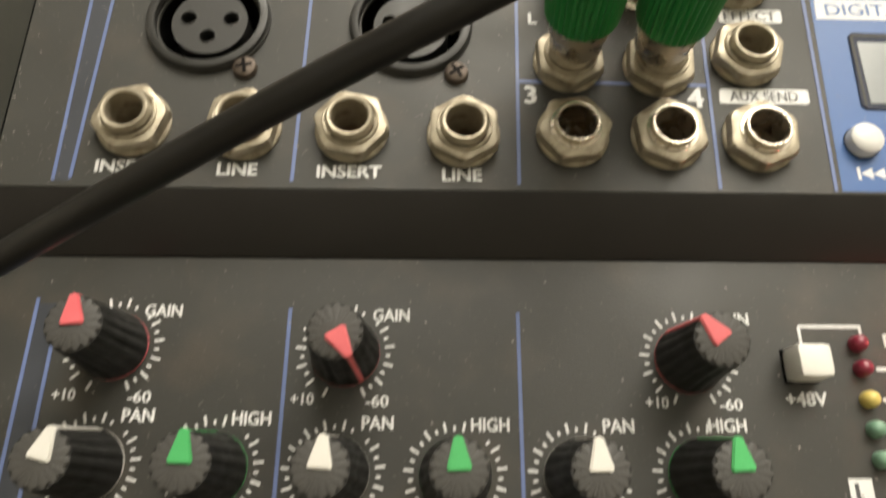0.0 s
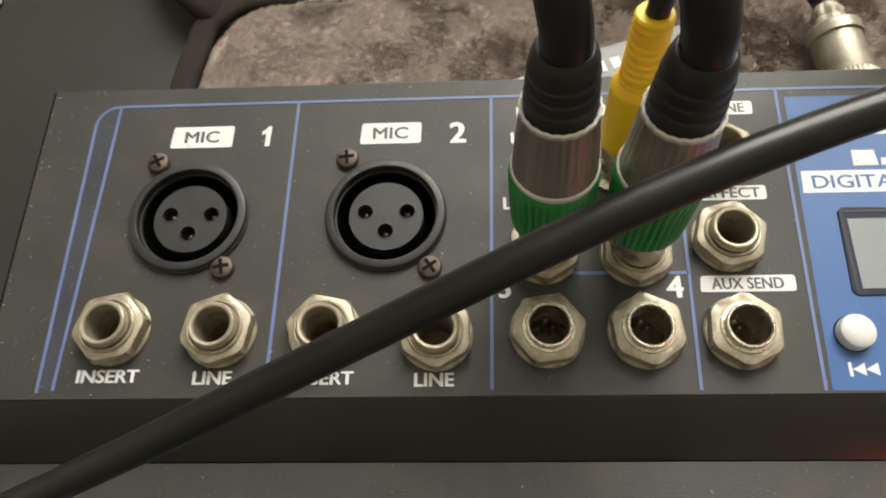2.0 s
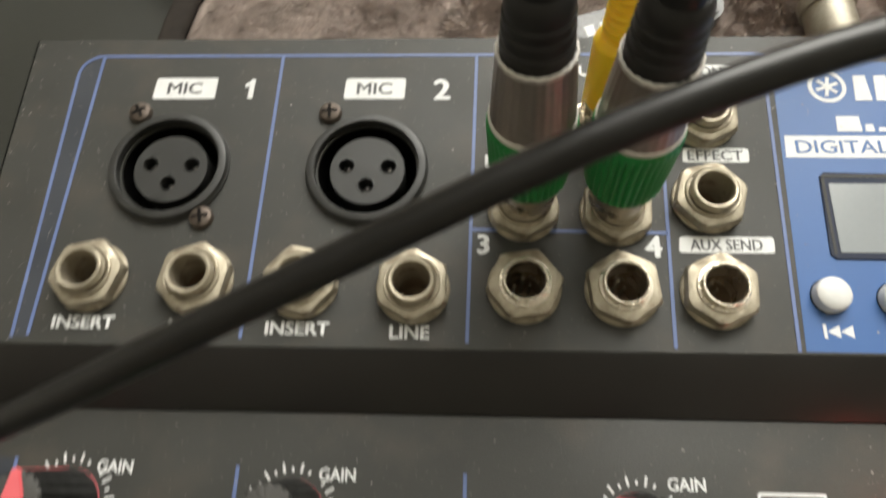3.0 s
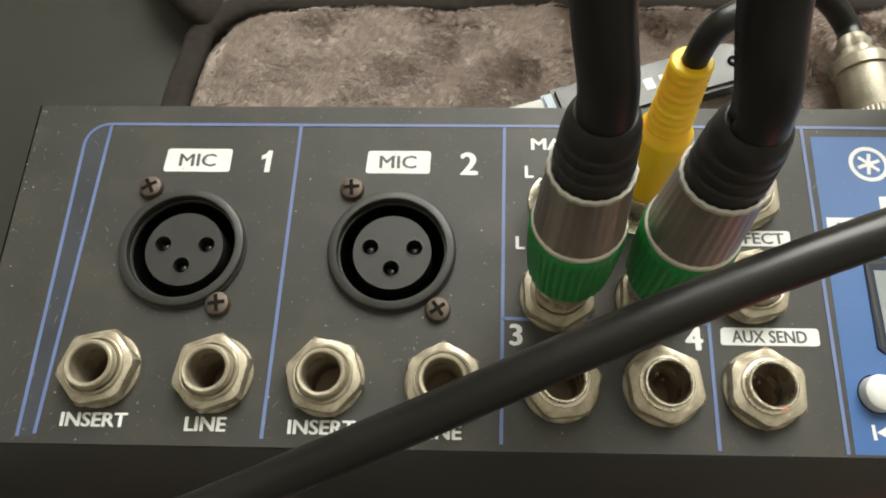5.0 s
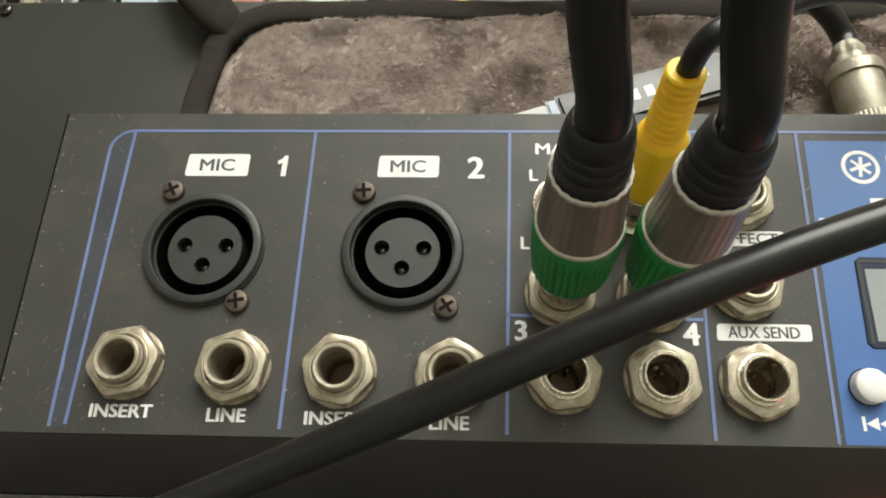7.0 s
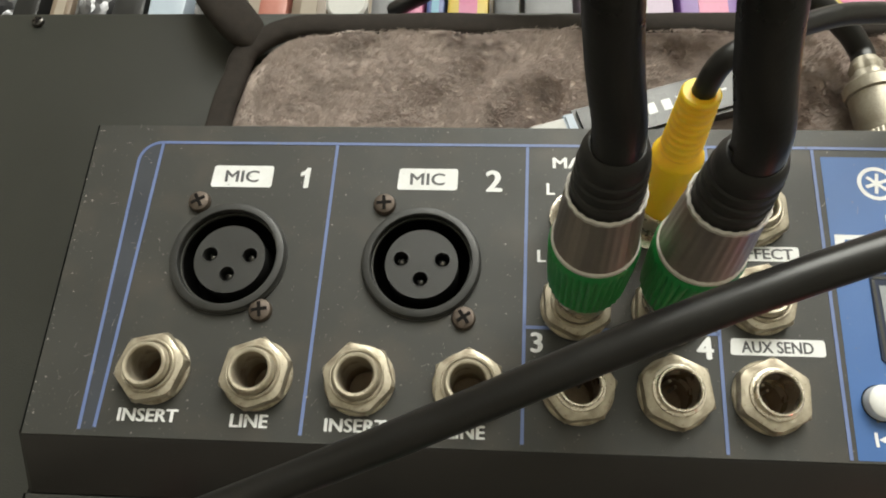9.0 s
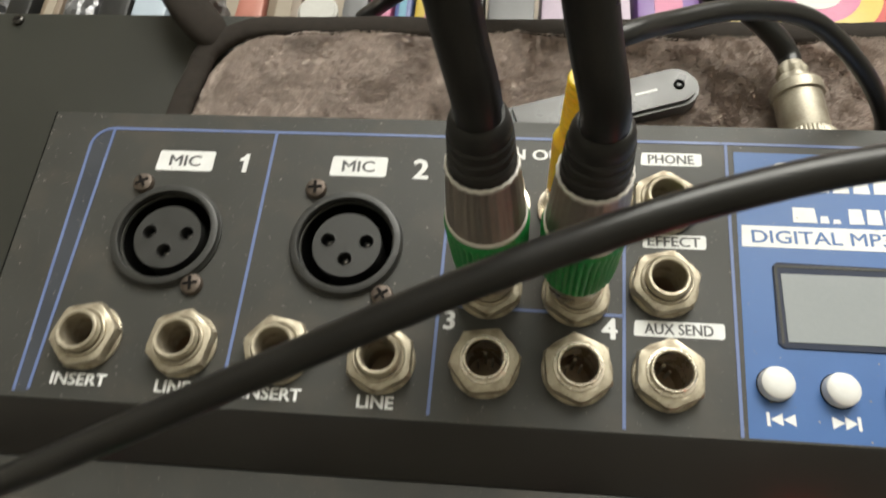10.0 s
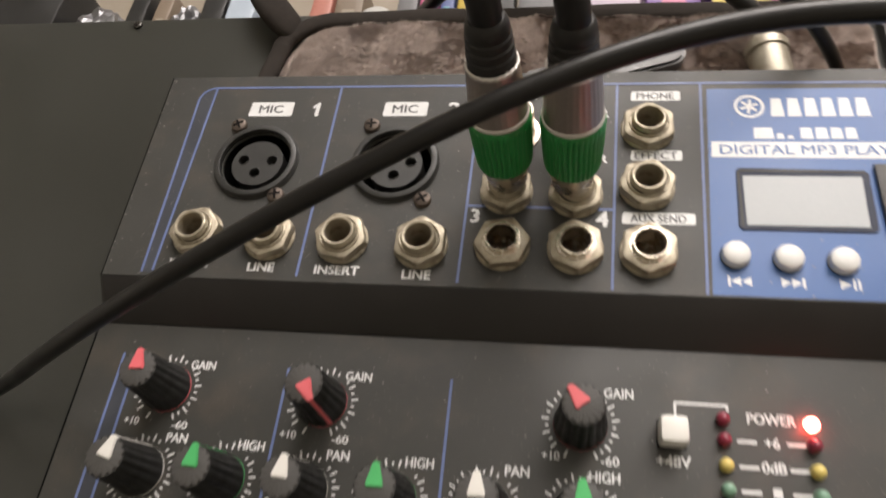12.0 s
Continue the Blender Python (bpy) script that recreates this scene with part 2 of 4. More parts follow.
def box(x0, x1, y0, y1, z0, z1, bevel=0.0, seg=2):
    bm = bmesh.new()
    bmesh.ops.create_cube(bm, size=1.0)
    bm.transform(Matrix.Translation(((x0 + x1) / 2, (y0 + y1) / 2, (z0 + z1) / 2)) @ Matrix.Diagonal((x1 - x0, y1 - y0, z1 - z0, 1)))
    if bevel:
        bmesh.ops.bevel(bm, geom=bm.edges[:], offset=bevel, segments=seg, affect="EDGES", profile=0.6)
    return bm


def lathe(profile, n=32, flutes=0, depth=0.0, span=(-9e9, 9e9), closed=False):
    """A turned form round z. flutes, depth: ribs along it between the heights of span."""
    bm = bmesh.new()
    rings = []
    for r, z in profile:
        ring = []
        for i in range(n):
            a = 2 * math.pi * i / n
            rr = r
            if flutes and span[0] <= z <= span[1]:
                rr = r - depth * (0.5 + 0.5 * math.cos(flutes * a)) ** 1.5
            ring.append(bm.verts.new((rr * math.cos(a), rr * math.sin(a), z)))
        rings.append(ring)
    for p, q in zip(rings, rings[1:] + ([rings[0]] if closed else [])):
        for i in range(n):
            bm.faces.new((p[i], p[(i + 1) % n], q[(i + 1) % n], q[i]))
    if not closed:
        for ring in (rings[0], rings[-1]):
            if (ring[0].co.xy.length) > 1e-4:
                bm.faces.new(ring)
    return bm


def prism(outline, z0, z1, bevel=0.0):
    bm = bmesh.new()
    f = bm.faces.new([bm.verts.new((x, y, z0)) for x, y in outline])
    up = bmesh.ops.extrude_face_region(bm, geom=[f])
    bmesh.ops.translate(bm, verts=[v for v in up["geom"] if isinstance(v, bmesh.types.BMVert)], vec=(0, 0, z1 - z0))
    if bevel:
        top = [e for e in bm.edges if all(abs(v.co.z - z1) < 1e-6 for v in e.verts)]
        bmesh.ops.bevel(bm, geom=top, offset=bevel, segments=2, affect="EDGES")
    return bm


def pierced(outline, holes, z0, z1, n=32):
    """A plate with round holes (x, y, r) through it."""
    bm = bmesh.new()
    loops = [outline] + [[(x + r * math.cos(2 * math.pi * k / n), y + r * math.sin(2 * math.pi * k / n)) for k in range(n)] for x, y, r in holes]
    edges = []
    for lp in loops:
        vs = [bm.verts.new((x, y, z0)) for x, y in lp]
        edges += [bm.edges.new((a, b)) for a, b in zip(vs, vs[1:] + vs[:1])]
    bmesh.ops.triangle_fill(bm, use_beauty=True, edges=edges, normal=(0, 0, 1))
    up = bmesh.ops.extrude_face_region(bm, geom=bm.faces[:])
    bmesh.ops.translate(bm, verts=[v for v in up["geom"] if isinstance(v, bmesh.types.BMVert)], vec=(0, 0, z1 - z0))
    return bm


def smooth_path(points, per=8):
    """A soft curve through the points."""
    P = [Vector(p) for p in points]
    P = [P[0] * 2 - P[1]] + P + [P[-1] * 2 - P[-2]]
    out = []
    for a, b, c, d in zip(P, P[1:], P[2:], P[3:]):
        for i in range(per):
            t = i / per
            out.append(0.5 * (2 * b + (c - a) * t + (2 * a - 5 * b + 4 * c - d) * t * t + (3 * b - a - 3 * c + d) * t ** 3))
    return out + [P[-2]]


def tube(path, radius, n=14, section=None):
    """A round (or section-shaped) bar along a path. radius: a number, or a function of the share of the way."""
    bm = bmesh.new()
    rings, side = [], None
    for i, p in enumerate(path):
        d = (path[min(i + 1, len(path) - 1)] - path[max(i - 1, 0)]).normalized()
        if side is None:
            side = d.cross(Vector((0, 0, 1)) if abs(d.z) < 0.9 else Vector((1, 0, 0))).normalized()
        side = (side - d * side.dot(d)).normalized()
        up = side.cross(d)
        r = radius(i / (len(path) - 1)) if callable(radius) else radius
        ring = []
        for k in range(n):
            a = 2 * math.pi * k / n
            s = section(a) if section else (math.cos(a), math.sin(a))
            ring.append(bm.verts.new(p + side * (r * s[0]) + up * (r * s[1])))
        rings.append(ring)
    for p, q in zip(rings, rings[1:]):
        for i in range(n):
            bm.faces.new((p[i], p[(i + 1) % n], q[(i + 1) % n], q[i]))
    bm.faces.new(rings[0])
    bm.faces.new(rings[-1])
    return bm


def stroke(x0, y0, x1, y1, w, z, t=0.006):
    """A thin printed line between two places on a panel."""
    d = Vector((x1 - x0, y1 - y0))
    n = Vector((-d.y, d.x)).normalized() * (w / 2)
    return prism([(x0 - n.x, y0 - n.y), (x1 - n.x, y1 - n.y), (x1 + n.x, y1 + n.y), (x0 + n.x, y0 + n.y)], z, z + t)


def words(text, x, y, height, z, width=None, bold=0.0, slant=0.0, t=0.006, centre=True):
    """Printed letters: x, y is the middle of the word (or its left end), height that of its capitals."""
    cu = bpy.data.curves.new("letters", "FONT")
    cu.body, cu.size, cu.extrude, cu.offset, cu.resolution_u, cu.shear = text, 1.0, 0.0, 0.0, 3, slant
    tmp = bpy.data.objects.new("letters", cu)
    scene.collection.objects.link(tmp)
    bpy.context.view_layer.update()
    me = bpy.data.meshes.new_from_object(tmp.evaluated_get(bpy.context.evaluated_depsgraph_get()))
    bpy.data.objects.remove(tmp)
    bpy.data.curves.remove(cu)
    bm = bmesh.new()
    bm.from_mesh(me)
    bpy.data.meshes.remove(me)
    xs, ys = [v.co.x for v in bm.verts], [v.co.y for v in bm.verts]
    sy = height / (max(ys) - min(ys))
    sx = width / (max(xs) - min(xs)) if width else sy
    ox = (max(xs) + min(xs)) / 2 if centre else min(xs)
    for v in bm.verts:
        v.co = Vector(((v.co.x - ox) * sx + x, (v.co.y - (max(ys) + min(ys)) / 2) * sy + y, z))
    up = bmesh.ops.extrude_face_region(bm, geom=bm.faces[:])
    bmesh.ops.translate(bm, verts=[v for v in up["geom"] if isinstance(v, bmesh.types.BMVert)], vec=(0, 0, t))
    if not bold:
        return bm
    out = []
    for k, (dx, dy) in enumerate(((-1, 0), (1, 0), (0, 0.5), (0, -0.5))):
        c = bm.copy()
        c.transform(Matrix.Translation((dx * bold * height, dy * bold * height, k * 0.0007)))
        out.append(c)
    bm.free()
    return merged(*out)


# ---- the room ----
SH = -7.2       # the shelf behind
TOP = -2.2      # the black board that carries the mixer
LOW = -0.71     # the lower panel; the upper one is at 0


def setting(name, bm, mat, label, category):
    return tagged(part(name, bm, mat, None, at=(0, 0, 0), smooth=0), label, category, kind="structure")


X0, X1, Y0, Y1, Z0, Z1 = -190, 190, -190, 110, -75, 200
setting("floor", box(X0, X1, Y0, Y1, Z0 - 10, Z0), M["floor"], "brown screed floor of the room", "floor")
setting("ceiling", box(X0, X1, Y0, Y1, Z1, Z1 + 10), M["ceil"], "off-white painted ceiling", "ceiling")
setting("wall_west", box(X0 - 12, X0, Y0, Y1, Z0, Z1), M["wall"], "cream painted side wall", "wall")
setting("wall_east", box(X1, X1 + 12, Y0, Y1, Z0, Z1), M["wall"], "cream painted side wall", "wall")
setting("wall_south", box(X0 - 12, X1 + 12, Y0 - 12, Y0, Z0, Z1), M["wall_dim"], "dim brown painted wall opposite the window", "wall")
WX0, WX1, WZ0, WZ1 = -25, 115, 55, 185
setting("wall_north", merged(box(X0 - 12, WX0, Y1, Y1 + 12, Z0, Z1), box(WX1, X1 + 12, Y1, Y1 + 12, Z0, Z1),
                             box(WX0, WX1, Y1, Y1 + 12, Z0, WZ0), box(WX0, WX1, Y1, Y1 + 12, WZ1, Z1)),
        M["wall"], "cream painted wall with a window opening", "wall")
win = thing("window_1", ((WX0 + WX1) / 2, Y1 + 6, WZ0), "white painted window that lets in daylight", "window", kind="structure")
part("window_frame", merged(box(WX0, WX0 + 5, Y1 + 3, Y1 + 9, WZ0, WZ1), box(WX1 - 5, WX1, Y1 + 3, Y1 + 9, WZ0, WZ1),
                            box(WX0 + 5, WX1 - 5, Y1 + 3, Y1 + 9, WZ0, WZ0 + 5), box(WX0 + 5, WX1 - 5, Y1 + 3, Y1 + 9, WZ1 - 5, WZ1)),
     M["frame"], win, smooth=0)

# ---- the black cabinet that carries all, and the shelf behind ----
cab = thing("black_cabinet", (0, -25, Z0), "matt black painted wooden cabinet with the mixer on top", "cabinet")
part("cabinet_top", box(-32, 34, -48, 5.02, TOP - 1.8, TOP, 0.12), M["board"], cab)
part("cabinet_body", box(-31, 33, -47, 4.2, Z0, TOP - 1.8), M["board"], cab)


def cross_screw(r, h, rusty):
    """A plain pan-head screw, standing at its own origin; cross() draws its slot on top."""
    head = lathe([(r, 0), (r, h * 0.35), (r * 0.9, h * 0.75), (r * 0.6, h), (0.0001, h * 1.02)], 20)
    return to_mesh_cm("screw_head", head, rusty)


def to_mesh_cm(name, bm, mat, smooth=35):
    bm.transform(Matrix.Scale(CM, 4))
    return to_mesh(name, bm, mat, smooth)


# a dark cross laid on the uncut head, painting the shade of a slot
def cross(r, z):
    return merged(box(-r * 0.68, r * 0.68, -r * 0.15, r * 0.15, z - 0.02, z + 0.006), box(-r * 0.15, r * 0.15, -r * 0.68, r * 0.68, z - 0.02, z + 0.0063))


screw_mesh = cross_screw(0.205, 0.13, M["screw"])
cross_mesh = to_mesh_cm("cross_slot_shade", cross(0.2, 0.134), M["slot_shade"], 0)
_s = part("screw", cross_screw(0.16, 0.10, M["contact"]), None, cab, "small blackened steel screw", at=(-8.52, 4.72, TOP))
part("cross_slot_shade", to_mesh_cm("cross_slot_shade", cross(0.15, 0.104), M["slot_shade"], 0), None, _s, at=(-8.52, 4.72, TOP), turn=20)

# ---- the mixer ----
MX0, MX1, MY0, MY1, FRONT, STEP = -4.76, 13.5, -16.0, 0.38, -5.52, -6.43
mixer = thing("audio_mixer", (4.4, -7.8, TOP), "compact dark grey audio mixer with blue markings, dusty, cables plugged in", "mixer")
side = [(MY1, TOP + 0.25), (MY1, -0.1), (MY1 - 0.1, -0.06), (FRONT + 0.03, -0.06), (STEP, LOW - 0.06), (MY0 + 0.3, LOW - 0.06), (MY0, LOW - 0.4), (MY0, TOP + 0.25)]


def profile_x(outline, x0, x1, bevel=0.0):
    """A bar along x with the given outline in y and z."""
    bm = prism([(y, z) for y, z in outline], x0, x1)
    bm.transform(Matrix(((0, 0, 1, 0), (1, 0, 0, 0), (0, 1, 0, 0), (0, 0, 0, 1))))
    if bevel:
        bmesh.ops.bevel(bm, geom=bm.edges[:], offset=bevel, segments=2, affect="EDGES")
    return bm


part("casing", merged(profile_x(side, MX0 - 0.06, MX0 + 0.20, 0.03), profile_x(side, MX1 - 0.24, MX1 - 0.04, 0.03), box(MX0 + 0.2, MX1 - 0.2, MY0 + 0.1, MY1 - 0.1, TOP + 0.26, TOP + 0.4),
                      box(MX0 + 0.2, MX1 - 0.2, MY1 - 0.2, MY1 - 0.01, TOP + 0.3, -0.07), box(MX0 + 0.2, MX1 - 0.2, MY0 + 0.01, MY0 + 0.2, TOP + 0.3, LOW - 0.45)),
     M["side"], mixer, "black plastic casing")
for fx in (-3.5, 12.3):
    for fy in (-1.0, -14.8):
        part("rubber_foot", lathe([(0.5, 0), (0.55, 0.1), (0.55, 0.3)], 20), M["boot"], mixer, at=(fx, fy, TOP))
SOCKETS = ((-2.69, -4.40, 12, 0), (-0.92, -4.45, 20, 0), (0.80, -4.48, 48, 0), (2.60, -4.54, 30, 0), (4.37, -4.51, 8, 1), (5.91, -4.54, 36, 1), (7.40, -4.56, 25, 1),
           (7.42, -2.95, 14, 0), (7.49, -1.37, 28, 0), (4.38, -3.12, 32, 0), (5.90, -3.18, 26, 0))
MICS = ((-1.745, -2.365, ((-2.46, -1.27, 30), (-1.03, -3.33, 10))), (1.715, -2.385, ((0.99, -1.27, 5), (2.49, -3.38, 35))))
PHONO = ((4.52, -1.48), (5.76, -1.52))
pierce = [(x, y, 0.42) for x, y, *_ in SOCKETS] + [(x, y, 0.86) for x, y, *_ in MICS]
part("upper_panel", pierced([(MX0, FRONT), (MX1, FRONT), (MX1, MY1), (MX0, MY1)], pierce, -0.06, 0.0), M["panel"], mixer, "dark grey painted steel connector panel")
part("edge_seam", box(MX0 - 0.034, MX0 - 0.004, FRONT, MY1, -0.05, -0.004), M["gap_shade"], mixer, "dark seam along the panel edge", smooth=0)
part("edge_seam", merged(box(MX0 - 0.160, MX0 - 0.121, MY0 + 0.4, STEP, LOW - 0.05, LOW - 0.004), stroke(MX0 - 0.10, STEP, MX0 - 0.03, FRONT, 0.02, LOW - 0.02)), M["gap_shade"], mixer, smooth=0)
part("step_face", profile_x([(FRONT - 0.0, -0.075), (FRONT, -0.02), (FRONT - 0.06, -0.03), (STEP + 0.02, LOW + 0.02), (STEP, LOW - 0.05)], MX0 + 0.01, MX1 - 0.01),
     M["plastic"], mixer, "glossy black sloping step between the panels")
part("lower_panel", box(MX0 - 0.12, MX1, MY0 + 0.35, STEP, LOW - 0.06, LOW, 0.02), M["panel"], mixer, "dark grey painted steel control panel")

# printed lines
W = 0.055
arc = [(-3.4 - 0.42 * math.sin(a), -0.42 + 0.42 * math.cos(a)) for a in np.linspace(0, math.pi / 2, 9)]
part("blue_field", prism([(-3.81, -5.42), (-3.55, -5.42), (-3.37, -0.02)] + [(x, y) for x, y in arc], 0.0, 0.003), M["navy"], mixer, "narrow navy stripe along the panel edge")
path = [(13.2, -0.03), (8.75, 0.0)] + arc + [(-3.8, -5.42)]
part("border_line", merged(*[stroke(*a, *b, W, 0.003) for a, b in zip(path, path[1:])]), M["blue_line"], mixer)
for xa, ya, xb, yb in ((-3.40, 0, -3.54, -5.38), (0, 0, -0.1, -5.4), (3.59, 0, 3.47, -5.42), (6.84, 0, 6.66, -5.46), (8.73, 0, 8.51, -5.48), (3.51, -3.5, 6.72, -3.54)):
    part("divider_line", stroke(xa, ya, xb, yb, W, 0.004), M["blue_line"], mixer)
part("blue_field", prism([(-4.02, -7.2), (-4.06, -15), (-3.72, -15), (-3.68, -7.2)], LOW, LOW + 0.003), M["navy"], mixer)
for xa, ya in ((-4.03, -7.12), (-3.68, -7.2), (-0.1, -7.26), (3.46, -7.3)):
    part("divider_line", stroke(xa, ya, xa - 0.04, -15, W, LOW + 0.004), M["blue_line"], mixer)


def rounded(a, b, c, d, r):
    """A four-cornered outline with its corners cut round."""
    out, q = [], [Vector(v) for v in (a, b, c, d)]
    for i in range(4):
        p, e, f = q[i], (q[i - 1] - q[i]).normalized() * r, (q[(i + 1) % 4] - q[i]).normalized() * r
        out += [tuple(p + e * (1 - math.sin(t)) + f * (1 - math.cos(t))) for t in (0, math.pi / 6, math.pi / 3, math.pi / 2)]
    return out


def plate(x0, x1, y0, y1, text, h, width, z=0.0):
    """A white printed field with dark capitals."""
    p = part("label_field", prism(rounded((x0, y0), (x1, y0), (x1 + 0.01, y1), (x0 + 0.03, y1), 0.05), z, z + 0.005), M["white"], mixer, smooth=0)
    part("lettering", words(text, (x0 + x1) / 2, (y0 + y1) / 2, h, z + 0.005, width, 0.034, t=0.003), M["ink"], p, smooth=0)


def print_white(text, x, y, h, z=0.0, width=None, bold=0.052):
    part("lettering", words(text, x, y, h, z + 0.001, width, bold), M["white"], mixer, smooth=0)


plate(-2.33, -1.17, -0.94, -0.49, "MIC", 0.24, 0.63)
plate(1.19, 2.30, -0.95, -0.51, "MIC", 0.24, 0.63)
plate(7.13, 8.26, -0.52, -0.24, "PHONE", 0.19, 0.84)
plate(7.09, 8.21, -2.23, -1.96, "EFFECT", 0.19, 0.92)
plate(6.87, 8.39, -3.88, -3.60, "AUX SEND", 0.19, 1.14)
part("lettering", prism([(-0.565, -0.94), (-0.475, -0.94), (-0.455, -0.52), (-0.525, -0.52), (-0.56, -0.58), (-0.635, -0.625), (-0.635, -0.70), (-0.555, -0.665)], 0.001, 0.007), M["white"], mixer, smooth=0)
print_white("2", 2.97, -0.75, 0.42, bold=0.055)
print_white("3", 3.72, -3.76, 0.33, bold=0.055)
print_white("4", 6.47, -3.78, 0.36, bold=0.055)
print_white("INSERT", -2.68, -5.16, 0.205, width=1.0)
print_white("LINE", -0.97, -5.20, 0.205, width=0.61)
print_white("INSERT", 0.79, -5.22, 0.205, width=1.0)
print_white("LINE", 2.57, -5.26, 0.205, width=0.61)
print_white("MAIN OUT", 4.98, -0.36, 0.22, width=1.85)
print_white("L", 4.00, -0.90, 0.22)
print_white("L", 3.82, -2.21, 0.22)
print_white("R", 6.55, -0.90, 0.22)
print_white("R", 6.50, -2.20, 0.22)


# quarter-inch sockets
def socket_meshes():
    washer = lathe([(0.44, 0), (0.625, 0), (0.625, 0.04), (0.60, 0.06), (0.44, 0.06)], 36, closed=True)
    # the nut's chamfered top: a hexagon that runs into a ring
    nut = bmesh.new()
    n, rows = 48, []
    for rr, z, hexed in ((0.44, 0.06, 0), (0.565, 0.06, 1), (0.565, 0.22, 1), (0.555, 0.27, 2), (0.50, 0.295, 0), (0.44, 0.295, 0)):
        ring = []
        for k in range(n):
            a = 2 * math.pi * k / n
            s = 1 / math.cos((a % (math.pi / 3)) - math.pi / 6)
            r = rr * s if hexed == 1 else (min(rr * s, 0.60) if hexed == 2 else rr)
            ring.append(nut.verts.new((r * math.cos(a), r * math.sin(a), z)))
        rows.append(ring)
    for p, q in zip(rows, rows[1:] + [rows[0]]):
        for k in range(n):
            nut.faces.new((p[k], p[(k + 1) % n], q[(k + 1) % n], q[k]))
    bush = lathe([(0.44, 0.05), (0.475, 0.29), (0.475, 0.335), (0.455, 0.35), (0.432, 0.345), (0.425, 0.28), (0.395, 0.28), (0.405, 0.375), (0.39, 0.39), (0.40, 0.41), (0.385, 0.43), (0.385, 0.47), (0.36, 0.49),
                  (0.325, 0.485), (0.305, 0.46), (0.30, 0.40), (0.30, -0.3), (0.44, -0.3)], 36, closed=True)
    bright = lathe([(0.44, 0.05), (0.44, 0.30), (0.43, 0.32), (0.385, 0.325), (0.385, 0.43), (0.37, 0.45), (0.345, 0.45), (0.325, 0.43), (0.32, 0.40), (0.32, -0.3), (0.44, -0.3)], 36, closed=True)
    bore = lathe([(0.325, -0.27), (0.34, -0.32), (0.34, -0.85), (0.0001, -0.85), (0.0001, -0.9), (0.37, -0.9), (0.37, -0.27)], 28, closed=True)
    spring = merged(box(-0.03, 0.03, 0.22, 0.27, -0.84, -0.2, 0.01), box(-0.15, -0.11, 0.12, 0.17, -0.84, -0.32, 0.01), box(0.11, 0.15, 0.16, 0.21, -0.84, -0.36, 0.01))
    for b in (washer, nut, bush, bright, bore):
        b.transform(Matrix.Diagonal((0.95, 0.95, 1, 1)))
    return {k: to_mesh_cm(k, b, m, 24) for k, b, m in (("washer", washer, M["brass"]), ("nut", nut, M["brass"]), ("bush", bush, M["brass"]),
                                                       ("bright", bright, M["nickel"]), ("bore", bore, M["bore"]), ("spring", spring, M["olive"]))}


SOCK = socket_meshes()


def socket(x, y, turn, bright=False):
    s = part("jack_socket", SOCK["bright" if bright else "bush"], None, mixer, "bright nickel jack socket" if bright else "tarnished metal jack socket", at=(x, y, 0), turn=turn)
    part("hex_nut", SOCK["nut"], None, s, at=(x, y, 0))
    part("washer", SOCK["washer"], None, s, at=(x, y, 0))
    part("bore", SOCK["bore"], None, s, "dark hollow bore", at=(x, y, 0))
    if bright:
        part("contact_spring", SOCK["spring"], None, s, at=(x, y, 0), turn=-turn)
    return s


for s in SOCKETS:
    socket(*s)
phono_mesh = to_mesh_cm("phono", lathe([(0.55, 0.002), (0.55, 0.06), (0.44, 0.08), (0.42, 0.10), (0.42, 0.80), (0.40, 0.84), (0.365, 0.84), (0.35, 0.80), (0.35, 0.10), (0.30, 0.002)], 36, closed=True), M["nickel"])
phono_core = to_mesh_cm("phono_core", lathe([(0.34, 0.01), (0.34, 0.55), (0.16, 0.56), (0.15, 0.2), (0.0001, 0.2)], 28), M["side"])
for x, y in PHONO:
    p = part("phono_socket", phono_mesh, None, mixer, "bright nickel phono socket", at=(x, y, 0))
    part("insulator", phono_core, None, p, at=(x, y, 0))


# microphone sockets
PINS = ((-0.365, 0.08), (0.365, 0.075), (-0.005, -0.29))


def mic_meshes():
    flange = lathe([(0.89, 0.02), (0.89, 0.135), (0.905, 0.15), (1.0, 0.15), (1.025, 0.135), (1.035, 0.09), (1.045, 0.06), (1.06, 0.05), (1.06, 0.0), (0.89, -0.3)], 56, closed=True)
    # the well lining is coloured near black to deepen its shade
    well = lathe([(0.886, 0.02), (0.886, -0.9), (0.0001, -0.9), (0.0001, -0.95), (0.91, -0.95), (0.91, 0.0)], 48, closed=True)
    ring = [(0.645 * math.cos(2 * math.pi * k / 48), 0.645 * math.sin(2 * math.pi * k / 48)) for k in range(48)]
    core = pierced(ring, [(px, py, 0.135) for px, py in PINS], -0.7, -0.02, 20)
    pin = lathe([(0.134, -0.04), (0.165, -0.022), (0.16, -0.014), (0.136, -0.013)], 24, closed=True)
    dark = lathe([(0.10, -0.6), (0.10, -0.24), (0.08, -0.18), (0.04, -0.15), (0.0001, -0.145)], 16)
    return {k: to_mesh_cm(k, b, m, 40) for k, b, m in (("flange", flange, M["xlr"]), ("well", well, M["gap_shade"]), ("core", core, M["xlr"]), ("pin", pin, M["xlr"]),
                                                       ("dark", dark, M["contact"]))}


MIC = mic_meshes()
